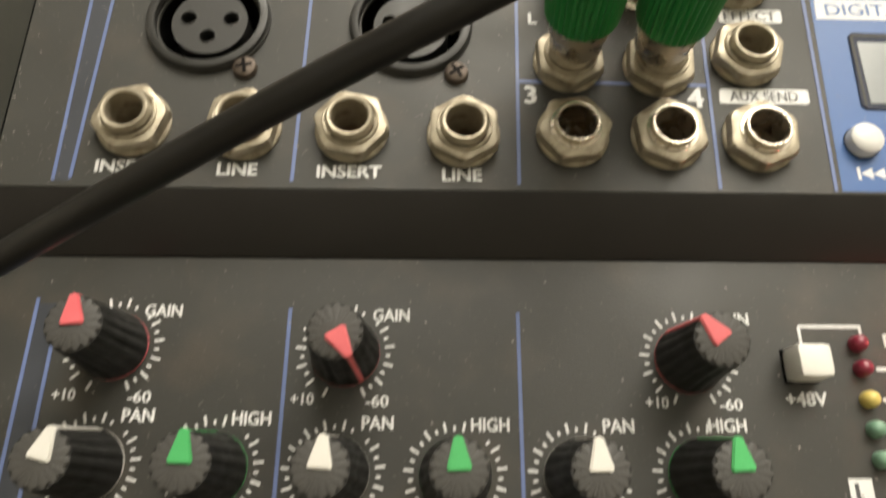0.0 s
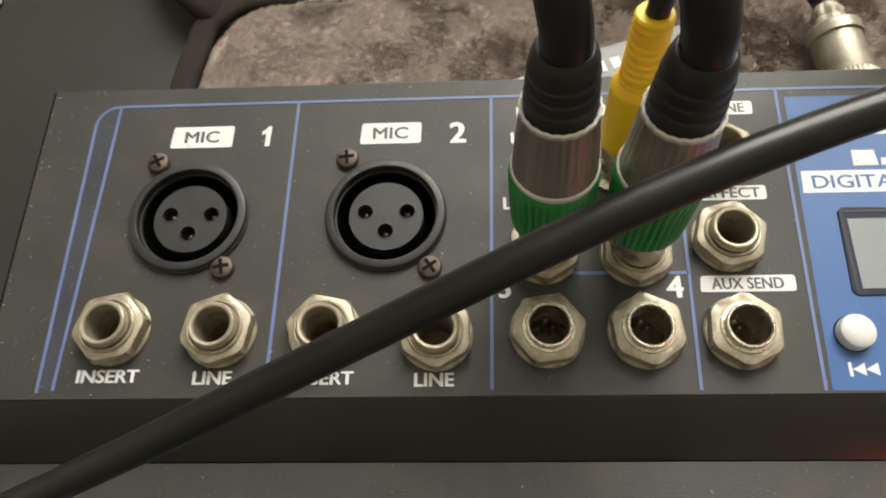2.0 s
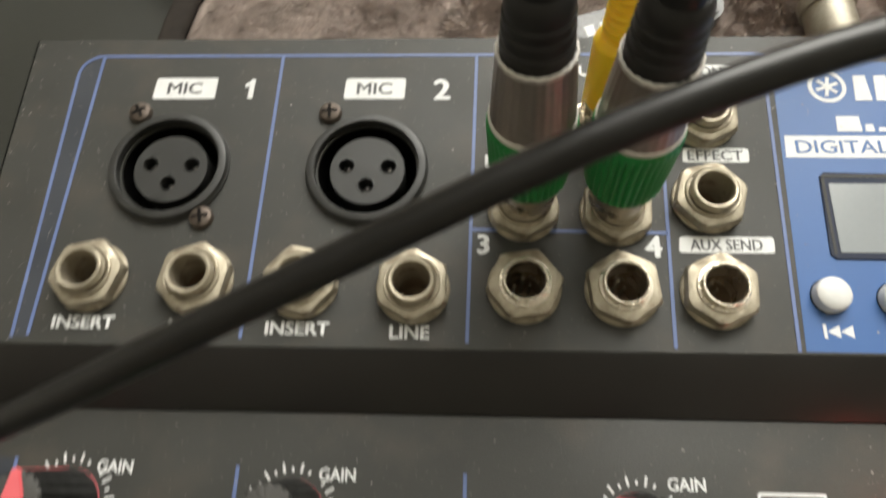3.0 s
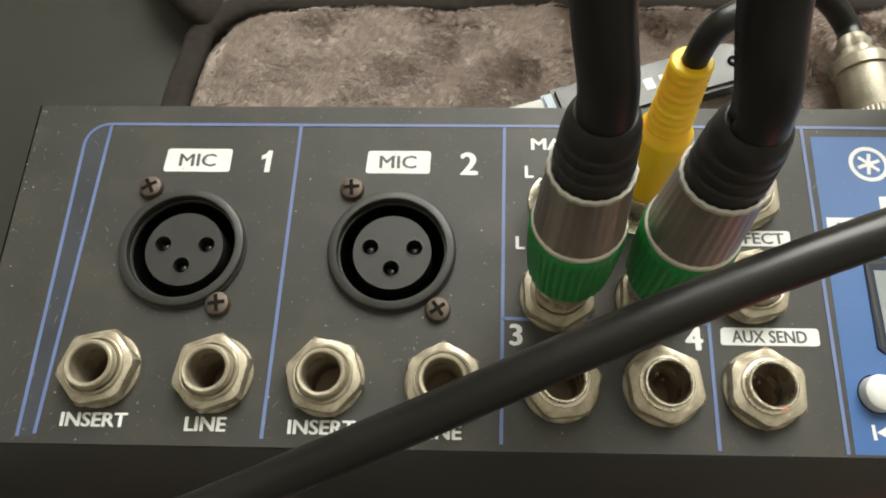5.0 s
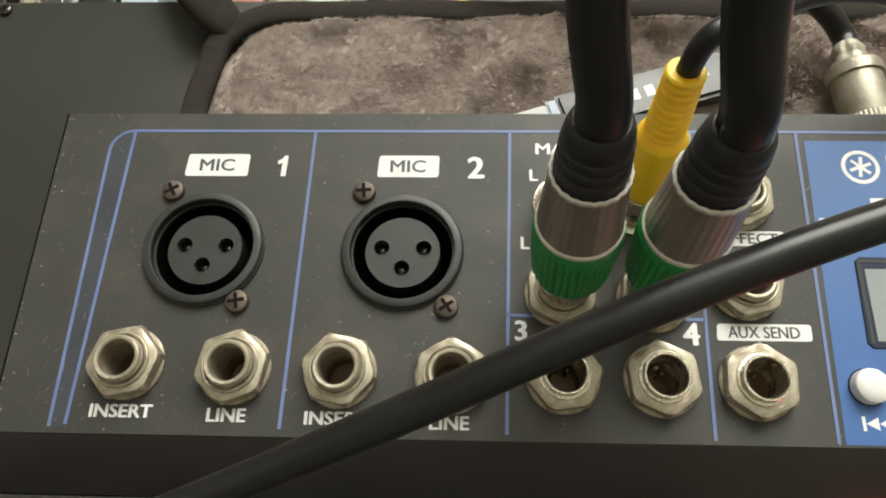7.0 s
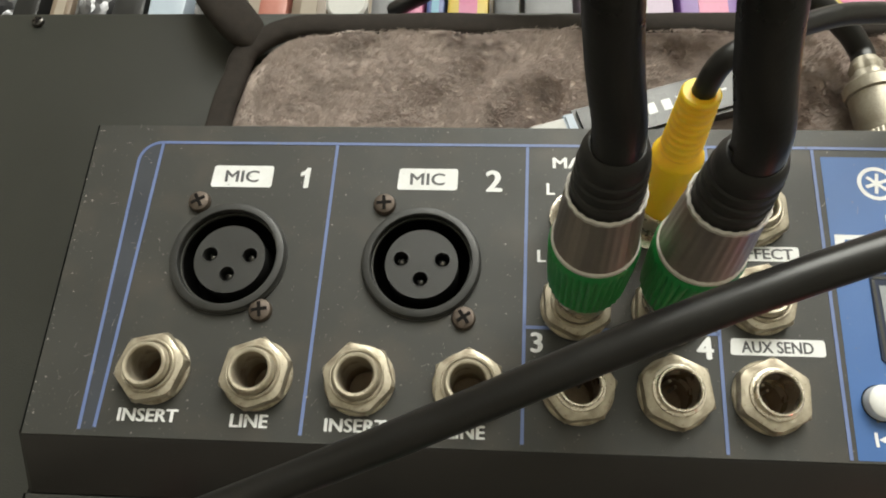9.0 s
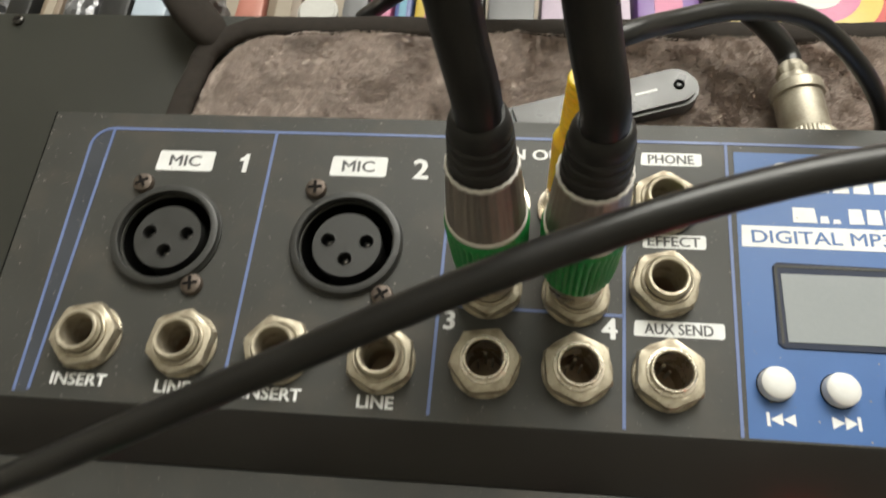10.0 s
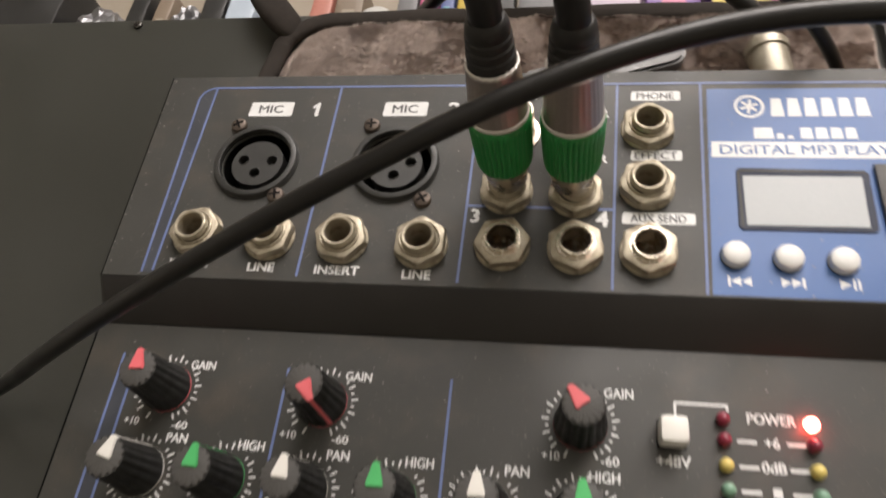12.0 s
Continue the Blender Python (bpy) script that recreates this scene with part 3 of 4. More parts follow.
for mx, my, sc in MICS:
    at = (mx, my, 0)
    m = part("microphone_socket", MIC["flange"], None, mixer, "round black plastic three-pin microphone socket", at=at)
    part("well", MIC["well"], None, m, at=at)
    part("insert_disc", MIC["core"], None, m, at=at)
    for px, py in PINS:
        h = part("pin_hole", MIC["pin"], None, m, at=(mx + px, my + py, 0))
        BASE[h] = Vector((mx + px, my + py, 0))
        part("contact", MIC["dark"], None, m, at=(mx + px, my + py, 0))
    for (px, py), digit in zip(PINS, "213"):
        part("lettering", words(digit, mx + px * 0.98, my + py + 0.20, 0.10, -0.022, None, 0.0, t=0.008), M["xlr"], m, smooth=0)
    for sx, sy, tn in sc:
        s = part("screw", screw_mesh, None, mixer, "rusty cross-head screw", at=(sx, sy, 0))
        part("cross_slot_shade", cross_mesh, None, s, at=(sx, sy, 0), turn=tn)

# blue player field
part("player_field", prism([(8.86, -0.18), (8.61, -5.48), (13.2, -5.50), (13.2, -0.2)], 0.0, 0.004), M["blue"], mixer, "blue printed field of the music player", smooth=0)
LX, LY = 9.75, -0.71
emblem = part("emblem", lathe([(0.26, 0.004), (0.33, 0.004), (0.33, 0.009), (0.26, 0.009)], 40, closed=True), M["white"], mixer, "white round emblem", at=(LX, LY, 0), smooth=0)
for i, a in enumerate((20, 80, 140)):
    c, s = math.cos(radians(a)) * 0.2, math.sin(radians(a)) * 0.2
    part("emblem_bar", stroke(LX - c, LY - s, LX + c, LY + s, 0.06, 0.004 + i * 0.001), M["white"], mixer, smooth=0)
# maker's name and type as plain white blocks
for i in range(6):
    x = 10.19 + i * 0.357
    part("name_block", prism([(x, -1.0), (x + 0.29, -1.0), (x + 0.25, -0.48), (x + 0.04, -0.48)], 0.004, 0.009), M["white"], mixer, smooth=0)
for x, w, h in ((9.77, 0.42, 0.3), (10.24, 0.16, 0.14), (10.46, 0.14, 0.08), (10.74, 0.26, 0.3), (11.05, 0.26, 0.3), (11.36, 0.25, 0.3), (11.66, 0.24, 0.3)):
    part("name_block", prism([(x, -1.62), (x + w, -1.62), (x + w - 0.02, -1.62 + h), (x + 0.02, -1.62 + h)], 0.004, 0.009), M["white"], mixer, smooth=0)
_p = part("label_field", prism([(8.83, -2.13), (13.1, -2.15), (13.1, -1.72), (8.86, -1.71)], 0.004, 0.009), M["white"], mixer, smooth=0)
part("lettering", words("DIGITAL MP3 PLAYER", 9.02, -1.925, 0.25, 0.009, 3.95, 0.02, t=0.003, centre=False), M["blue"], _p, smooth=0)
frame_out = [(9.32, -3.98), (11.84, -3.99), (11.92, -3.91), (11.95, -2.55), (11.87, -2.47), (9.38, -2.42), (9.30, -2.50), (9.24, -3.90)]
lcd = part("display", prism(frame_out, 0.004, 0.03, 0.01), M["lcd_frame"], mixer, "dark framed grey display, switched off")
part("screen", prism([(9.40, -3.87), (11.75, -3.87), (11.79, -2.64), (9.42, -2.64)], 0.03, 0.04), M["lcd"], lcd, "pale grey display glass", smooth=0)
part("bezel_edge", merged(stroke(9.34, -2.50, 11.87, -2.50, 0.05, 0.031), stroke(9.32, -3.90, 9.34, -2.53, 0.05, 0.031)), M["side"], lcd, smooth=0)
usb = part("memory_slot", box(12.05, 12.75, -4.0, -2.35, 0.0, 0.12, 0.03), M["side"], mixer, "dark memory slot")
btn = lathe([(0.275, 0.004), (0.275, 0.14), (0.262, 0.19), (0.215, 0.225), (0.12, 0.24), (0.0001, 0.245)], 32)
btn_mesh = to_mesh_cm("button", btn, M["button"])
ring_mesh = to_mesh_cm("button_gap", lathe([(0.27, 0.004), (0.295, 0.004), (0.295, 0.010), (0.27, 0.010)], 32, closed=True), M["gap_shade"])
for bx, by in ((9.10, -4.6), (10.10, -4.65), (11.11, -4.68)):
    b = part("push_button", btn_mesh, None, mixer, "round pale grey push button", at=(bx, by, 0))
    part("button_gap", ring_mesh, None, b, at=(bx, by, 0))


def tri(x, y, w, h, flip, z):
    s = -1 if flip else 1
    return prism([(x - s * w / 2, y - h / 2), (x + s * w / 2, y), (x - s * w / 2, y + h / 2)][::s], z, z + 0.005)


SY = -5.16
part("symbol", merged(stroke(8.94, SY - 0.11, 8.94, SY + 0.11, 0.05, 0.004), tri(9.07, SY, 0.19, 0.2, True, 0.004), tri(9.27, SY, 0.19, 0.2, True, 0.004)), M["white"], mixer, smooth=0)
part("symbol", merged(stroke(10.34, SY - 0.11, 10.34, SY + 0.11, 0.05, 0.004), tri(10.02, SY, 0.19, 0.2, False, 0.004), tri(10.22, SY, 0.19, 0.2, False, 0.004)), M["white"], mixer, smooth=0)
part("symbol", merged(tri(11.10, SY, 0.2, 0.2, False, 0.004), stroke(11.26, SY - 0.11, 11.26, SY + 0.11, 0.045, 0.004), stroke(11.35, SY - 0.11, 11.35, SY + 0.11, 0.045, 0.004)), M["white"], mixer, smooth=0)


# pale dust and paint chips lying on the panels
drng = random.Random(11)
dv, df = [], []
for k in range(900):
    if k < 70:
        x, y, z = MX0 + 0.02 + abs(drng.gauss(0, 0.05)), drng.uniform(FRONT, MY1), 0.0
    elif k < 640:
        x, y, z = drng.uniform(MX0, MX1), drng.uniform(FRONT, MY1), 0.0
    else:
        x, y, z = drng.uniform(MX0, MX1), drng.uniform(-11.5, STEP), LOW
    if z == 0.0 and any(math.hypot(x - a, y - b) < r + 0.25 for a, b, r in pierce):
        continue
    r, n = 0.006 + 0.018 * drng.random() ** 2.5, drng.randint(3, 5)
    i, a0 = len(dv), drng.random() * 6
    dv += [(x + r * drng.uniform(0.5, 1.4) * math.cos(a0 + 2 * math.pi * q / n), y + r * drng.uniform(0.5, 1.4) * math.sin(a0 + 2 * math.pi * q / n), z + 0.012) for q in range(n)]
    df.append(tuple(range(i, i + n)))
for k in range(70):
    x, y, z = (drng.uniform(-4.5, -3.0), drng.uniform(FRONT, MY1), 0.0) if k < 35 else (drng.uniform(MX0, MX1), drng.uniform(FRONT, MY1), 0.0)
    if any(math.hypot(x - a, y - b) < r + 0.4 for a, b, r in pierce):
        continue
    a, ln, w = drng.gauss(1.2, 0.7), drng.uniform(0.04, 0.16), drng.uniform(0.002, 0.005)
    c, q = math.cos(a), math.sin(a)
    i = len(dv)
    dv += [(x - w * q, y + w * c, z + 0.011), (x + w * q, y - w * c, z + 0.011), (x + ln * c + w * q, y + ln * q - w * c, z + 0.011), (x + ln * c, y + ln * q, z + 0.011)]
    df.append((i, i + 1, i + 2, i + 3))
dme = bpy.data.meshes.new("dust")
dme.from_pydata([(Vector(v) - BASE[mixer]) * CM for v in dv], [], df)
dme.materials.append(M["dust"])
dust = new("dust", dme)
dust.parent = mixer
tagged(dust, "pale specks of dust and chipped paint", kind="stuff")


# rotary knobs on the lower panel
def knob_meshes(col):
    skirt = lathe([(0.527, 0.0), (0.527, 0.012), (0.52, 0.02), (0.45, 0.025), (0.0001, 0.025)], 40)
    body = lathe([(0.525, 0.03), (0.52, 0.12), (0.465, 0.5), (0.41, 1.25), (0.39, 1.31)], 96, 16, 0.036, (0.1, 1.3))
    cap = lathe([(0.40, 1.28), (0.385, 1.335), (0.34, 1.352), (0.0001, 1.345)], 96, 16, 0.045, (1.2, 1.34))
    pointer = prism([(0.40, -0.06), (0.425, 0.0), (0.40, 0.06), (0.03, 0.16), (-0.02, 0.14), (-0.02, -0.14), (0.03, -0.16)], 1.30, 1.39, 0.02)
    strip = prism([(0.405, -0.04), (0.405, 0.04), (0.38, 0.04), (0.38, -0.04)], 0.08, 1.36)
    for v in strip.verts:
        if v.co.z < 0.5:
            v.co.x += 0.125
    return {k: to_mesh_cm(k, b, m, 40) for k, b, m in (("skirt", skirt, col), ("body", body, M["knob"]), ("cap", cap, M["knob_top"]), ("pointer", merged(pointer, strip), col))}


KN = {c: knob_meshes(M[c]) for c in ("red", "cream", "mint")}


def knob(x, y, colour, way, clear, first=246, last=-64, marks=27):
    k = part("rotary_knob", KN[colour]["body"], None, mixer, {"red": "black fluted knob with a red pointer", "cream": "black fluted knob with a white pointer",
                                                              "mint": "black fluted knob with a green pointer"}[colour], at=(x, y, LOW), turn=way)
    for n in ("skirt", "cap", "pointer"):
        part(n, KN[colour][n], None, k, at=(x, y, LOW))
    dashes = []
    for i in range(marks):
        a = radians(first + (last - first) * i / (marks - 1))
        r0, r1, w = ((0.61, 0.76, 0.037), (0.62, 0.69, 0.036))[i % 2]
        if i in (0, marks - 1):
            r0, r1, w = 0.60, 0.74, 0.04
        ex, ey = r1 * math.cos(a), r1 * math.sin(a)
        if any(x0 - 0.05 < ex < x1 + 0.05 and y0 - 0.05 < ey < y1 + 0.05 for x0, x1, y0, y1 in clear):
            continue
        dashes.append(stroke(x + r0 * math.cos(a), y + r0 * math.sin(a), x + r1 * math.cos(a), y + r1 * math.sin(a), w, LOW + 0.001))
    part("scale_print", merged(*dashes), M["white"], mixer, smooth=0)


for kx, ky, way, sx, sy in ((-2.80, -7.95, 95, 0.06, 0.08), (0.74, -8.0, -58, 0.05, 0.05), (6.08, -8.03, 128, 0, 0)):
    knob(kx + sx, ky + sy, "red", way, ((0.45, 1.0, 0.53, 0.75), (-0.74, -0.38, -0.76, -0.57), (0.38, 0.74, -0.78, -0.6)))
    print_white("GAIN", kx + 0.74, ky + 0.64, 0.19, LOW, 0.56, 0.035)
    print_white("+10", kx - 0.56, ky - 0.66, 0.16, LOW, 0.34, 0.03)
    print_white("-60", kx + 0.56, ky - 0.69, 0.16, LOW, 0.34, 0.03)
for kx, ky, way in ((-2.83, -9.62, 75), (0.70, -9.72, 86), (4.28, -9.75, 92)):
    knob(kx, ky, "cream", way, ((0.42, 0.92, 0.6, 0.82),))
    print_white("PAN", kx + 0.62, ky + 0.71, 0.19, LOW, 0.46, 0.035)
for kx, ky, way in ((-1.06, -9.66, 88), (2.47, -9.74, 92), (6.10, -9.74, 94)):
    knob(kx, ky, "mint", way, ((0.25, 0.9, 0.6, 0.82),))
    print_white("HIGH", kx + (0.52 if kx < 5 else 0.44), ky + 0.71, 0.19, LOW, 0.56, 0.035)

sw = part("square_button", box(7.52, 8.04, -8.39, -7.88, LOW, LOW + 0.55, 0.10), M["cream"], mixer, "square cream push button", at=None)
part("button_gap", box(7.515, 8.045, -8.395, -7.875, LOW, LOW + 0.01), M["gap_shade"], sw, smooth=0)
print_white("+48V", 7.81, -8.63, 0.2, LOW, 0.62, 0.045)
part("bracket_line", merged(stroke(7.88, -7.5, 8.87, -7.5, 0.05, LOW + 0.002), stroke(7.88, -7.5, 7.88, -7.8, 0.045, LOW + 0.001), stroke(8.85, -7.5, 8.85, -7.62, 0.045, LOW + 0.001)),
     M["white"], mixer, smooth=0)
led_bm = lambda: lathe([(0.128, 0), (0.128, 0.11), (0.112, 0.17), (0.07, 0.21), (0.0001, 0.222)], 20)
LED = {c: to_mesh_cm("led", led_bm(), M[c]) for c in ("led_red", "led_yellow", "led_green", "led_lit")}
ROWS_Y = (-7.78, -8.17, -8.64, -9.08, -9.52)
for i, (y, c) in enumerate(zip(ROWS_Y, ("led_red", "led_red", "led_yellow", "led_green", "led_green"))):
    for x in (8.74, 10.32):
        lit = i == 0 and x > 9
        part("indicator_lamp", LED["led_lit" if lit else c], None, mixer, "lit red power lamp" if lit else c[4:] + " unlit indicator lamp", at=(x, y, LOW))
    if i:
        part("scale_print", merged(stroke(8.98, y, 9.33, y, 0.06, LOW + 0.001), stroke(9.86, y, 10.2, y, 0.06, LOW + 0.001)), M["white"], mixer, smooth=0)
print_white("POWER", 9.63, -7.72, 0.2, LOW, 0.86, 0.045)
print_white("+6", 9.6, -8.17, 0.19, LOW, 0.26, 0.045)
print_white("0dB", 9.59, -8.62, 0.19, LOW, 0.42, 0.045)
part("scale_print", stroke(9.52, -9.07, 9.68, -9.07, 0.17, LOW + 0.001), M["white"], mixer, smooth=0)
_p = part("label_field", prism([(8.2, -10.2), (8.55, -10.2), (8.55, -9.78), (8.2, -9.78)], LOW, LOW + 0.005), M["white"], mixer, smooth=0)
part("lettering", words("L", 8.37, -9.98, 0.26, LOW + 0.005, None, 0.05, t=0.003), M["ink"], _p, smooth=0)


# ---- plugs in the mixer ----
YCABLE = ((6.25, -0.72, 3.85), (6.95, -0.15, 3.45), (8.1, 0.5, 3.0), (9.55, 1.05, 2.2), (10.9, 1.05, 1.0), (11.9, 0.9, -0.3), (12.6, 0.8, TOP + 0.4), (13.4, 0.75, TOP + 0.17), (15, 0.7, TOP + 0.17))


def fluted_plug(base, lean, tail, label):
    """A metal jack plug with a green ring, a ribbed black boot and its cable, standing in a socket."""
    p = thing("jack_plug", (*base, 0.30), label, "plug", "plugs in the mixer")
    at = (*base, 0.30)
    tilt = Vector((lean[0], lean[1], 1)).normalized()
    rot = Vector((0, 0, 1)).rotation_difference(tilt).to_matrix().to_4x4()

    def put(name, bm, mat, lab=""):
        bm.transform(rot)
        bm.transform(Matrix.Translation(Vector(at)))
        return part(name, bm, mat, p, lab)
    put("collar", lathe([(0.34, 0), (0.34, 0.16), (0.42, 0.18), (0.44, 0.24), (0.44, 0.52), (0.49, 0.56), (0.49, 0.9), (0.0001, 0.9)], 40), M["nickel"])
    put("green_ring", lathe([(0.50, 0.81), (0.555, 0.83), (0.592, 0.90), (0.612, 1.3), (0.630, 1.9), (0.632, 2.13), (0.60, 2.21), (0.0001, 2.21)], 144, 36, 0.045, (0.88, 2.12)), M["green"], "ribbed green plastic ring")
    put("sleeve", lathe([(0.58, 2.20), (0.582, 2.28), (0.575, 2.40), (0.535, 2.95), (0.495, 3.40), (0.488, 3.47)], 120, 30, 0.014, (2.36, 3.42)), M["sleeve"], "brushed steel sleeve")
    put("base_band", lathe([(0.56, 2.20), (0.604, 2.225), (0.604, 2.285), (0.57, 2.32)], 60, closed=True), M["rim"])
    rim = lathe([(0.482, 3.44), (0.506, 3.47), (0.502, 3.52), (0.473, 3.538), (0.458, 3.52), (0.452, 3.43)], 132, 22, 0.012, (3.46, 4.0), closed=True)
    put("rim", rim, M["rim"], "bright scalloped steel rim")
    prof = [(0.44, 3.39), (0.446, 3.55)]
    for k in range(3):
        z = 3.59 + k * 0.20
        r = 0.446 - 0.014 * k
        prof += [(r - 0.008, z), (r + 0.004, z + 0.05), (r + 0.004, z + 0.14), (r - 0.02, z + 0.165), (r - 0.02, z + 0.20)]
    prof += [(0.405, 4.21), (0.39, 4.33), (0.36, 4.43), (0.315, 4.48), (0.0001, 4.49)]
    put("boot", lathe(prof, 40), M["boot"], "ribbed black rubber boot")
    top = Vector(at) + tilt * 4.37
    pts = smooth_path([top - tilt * 0.3, top + (tilt * 2 + (Vector(tail[0]) - top).normalized()) * 0.13] + [Vector(q) for q in tail], 10)

    def twin(a):
        c, s = math.cos(a), math.sin(a)
        return (c * 1.0, s * (1.0 - 0.22 * max(0, 1 - abs(c) * 3)))
    part("cable", tube(pts, 0.303, 20, twin), M["gloss_cable"], p, "glossy black twin cable")
    return p


fluted_plug((4.43, -3.09), (-0.040, 0.078), [(4.01, -2.38, 6.0), (3.68, -1.8, 8.0), (3.3, -1.0, 10.4), (3.0, 0.6, 12.8), (2.6, 4.0, 15.0), (2.9, 10, 13), (3.6, 14, 5), (4.0, 15.5, SH + 0.25)], "steel jack plug with green ring, black boot and cable")
fluted_plug((5.82, -3.15), (-0.025, 0.068), [(5.42, -2.43, 6.0), (4.98, -1.78, 8.0), (4.6, -0.8, 10.2), (4.4, 1.2, 12.6), (4.2, 5.5, 14.2), (4.7, 11, 12), (5.4, 14.5, 4), (5.8, 15.5, SH + 0.25)], "steel jack plug with green ring, black boot and cable")

yp = thing("yellow_plug", (5.76, -1.52, 0.30), "yellow moulded plug with a thin grey cable in the mixer", "plug", "plugs in the mixer")
ybase, ytop = Vector((5.74, -1.52, 0.32)), Vector((5.71, -1.10, 3.36))
ydir = (ytop - ybase).normalized()
yprof = lambda s: 0.40 if s < 0.53 else (0.40 - (s - 0.53) * 1.9 if s < 0.58 else 0.305 - 0.10 * (s - 0.58) + (0.012 if int(s * 40) % 2 else -0.012))
part("collar", tube([ybase, ybase + ydir * 0.25], 0.36, 24), M["nickel"], yp)
part("body", tube([ybase.lerp(ytop, 0.06 + 0.94 * i / 88) for i in range(89)], yprof, 24), M["yellow"], yp, "bright yellow plastic body")
part("cable", tube(smooth_path([ytop - ydir * 0.2, ytop + ydir * 0.45 + Vector((0.12, 0.05, 0)), *YCABLE], 10), 0.165, 14), M["cable"], yp, "thin dark grey cable")

# ---- the loose cable across the view ----
P = [(-21, -12.5, TOP + 0.20), (-16, -10.4, TOP + 0.20), (-12, -9.0, TOP + 0.20), (-9.6, -8.35, -1.95), (-8.0, -8.1, -1.62), (-6.5, -7.96, -0.60), (-5.0, -7.78, 0.58), (-3.5, -7.52, 1.65),
     (-2.0, -7.18, 2.57), (-0.5, -6.76, 3.36), (1.0, -6.25, 4.01), (2.5, -5.69, 4.54), (4.0, -5.09, 4.95), (5.5, -4.52, 5.24), (7.0, -4.02, 5.40), (8.5, -3.65, 5.44), (10.0, -3.42, 5.32),
     (11.5, -3.25, 5.0), (13.5, -2.9, 4.3), (16.5, -1.2, 2.4), (19.5, 1.8, -0.6), (21.5, 3.4, TOP + 0.3), (24, 4.0, TOP + 0.20)]
tagged(part("black_cable", tube(smooth_path(P, 10), 0.187, 20), M["cable"], None, at=(0, 0, 0)), "thick black rubber cable arching above the mixer", "cable")

# ---- plush cloth behind the mixer ----
cloth = thing("plush_cloth", (5, 2, TOP), "grey-brown plush cloth with dark bound edge, behind the mixer", "cloth")
TW, TD = 60, 24


def cloth_edge(v):
    """The cloth's left edge at depth v from 0 at the mixer to 1 at the far edge."""
    return -3.22 + 0.25 * v + 0.95 * v ** 5


def cloth_at(u, v):
    x = cloth_edge(v) + u * (13.6 - cloth_edge(v))
    y = 0.6 + 3.62 * v - 0.45 * max(0, 0.10 - u) * 10 * v ** 3
    h = 0.42 + 0.16 * noise.noise(Vector((x * 0.5, y * 0.5, 1))) + 0.10 * noise.noise(Vector((x * 1.3, y * 1.3, 5))) + 0.16 * math.exp(-((x - 1.2 - 0.9 * y) / 0.5) ** 2)
    rim = min(1, 8 * min(u * 3, 2 - 2 * v, v + 0.2))
    return Vector((x, y, TOP + 0.1 + h * rim))


bm = bmesh.new()
grid = [[bm.verts.new(cloth_at(i / TW, j / TD)) for i in range(TW + 1)] for j in range(TD + 1)]
for j in range(TD):
    for i in range(TW):
        bm.faces.new((grid[j][i], grid[j][i + 1], grid[j + 1][i + 1], grid[j + 1][i]))
edge = [v for v in bm.verts if v.is_boundary]
ext = bmesh.ops.extrude_edge_only(bm, edges=[e for e in bm.edges if e.is_boundary])
for v in ext["geom"]:
    if isinstance(v, bmesh.types.BMVert):
        v.co.z = TOP + 0.01
part("backing", bm, M["pile"], cloth, smooth=80)
rng = random.Random(4)
verts, faces = [], []
for k in range(110000):
    u, v = rng.random() * 0.995 + 0.002, rng.random() * 0.995
    p = cloth_at(u, v)
    n = noise.noise(Vector((p.x * 0.7, p.y * 0.7, 9))) + 0.6 * noise.noise(Vector((p.x * 2.2, p.y * 2.2, 3)))
    clump = noise.noise(Vector((p.x * 6.5, p.y * 6.5, 1)))
    a = 2.2 * n + 0.9 * clump + rng.gauss(0, 0.4) - 0.6
    lay = 0.62 + 0.30 * math.tanh(1.1 * n + 0.9 - 0.22 * p.x)
    ln = (0.04 + 0.07 * lay) * (0.8 + 0.5 * rng.random())
    d = Vector((math.cos(a) * ln, math.sin(a) * ln, 0.115 - 0.065 * lay + 0.022 * clump + 0.025 * rng.random()))
    w = Vector((-math.sin(a), math.cos(a), 0)) * 0.013
    i = len(verts)
    verts += [p - w, p + w, p + d]
    faces.append((i, i + 1, i + 2))
me = bpy.data.meshes.new("pile")
me.from_pydata([(Vector(v) - BASE[cloth]) * CM for v in verts], [], faces)
me.materials.append(M["pile"])
pile = new("fleece", me)
pile.parent = cloth
tagged(pile, "short soft grey-brown pile", kind="stuff")
flat = lambda a: (math.copysign(abs(math.cos(a)) ** 0.6, math.cos(a)), 0.55 * math.sin(a))
tape = [(-3.45, 0.55, TOP + 0.3)] + [(cloth_edge(v) - 0.10, 0.6 + 3.62 * v, TOP + 0.32) for v in (0.15, 0.4, 0.65)] + [(-2.9, 3.5, TOP + 0.36), (-2.4, 3.98, TOP + 0.38), (-1.6, 4.25, TOP + 0.4)] \
    + [(x, 4.23 + 0.04 * math.sin(x), TOP + 0.44) for x in (-0.4, 1.5, 4, 7, 10, 12, 13.4)]
part("binding", tube(smooth_path(tape, 14), lambda s: 0.30 + 0.004 * math.sin(s * 190) + 0.006 * math.sin(s * 71 + 1), 16, flat), M["binding"], cloth, "dark brown binding tape")
strap = [(-2.45, 3.82, TOP + 0.22), (-2.85, 3.98, TOP + 0.45), (-3.55, 4.7, TOP + 0.8), (-4.1, 5.7, TOP + 0.85), (-4.5, 6.9, TOP + 0.6), (-4.65, 8.2, TOP - 0.4), (-4.7, 9.4, TOP - 2.6)]
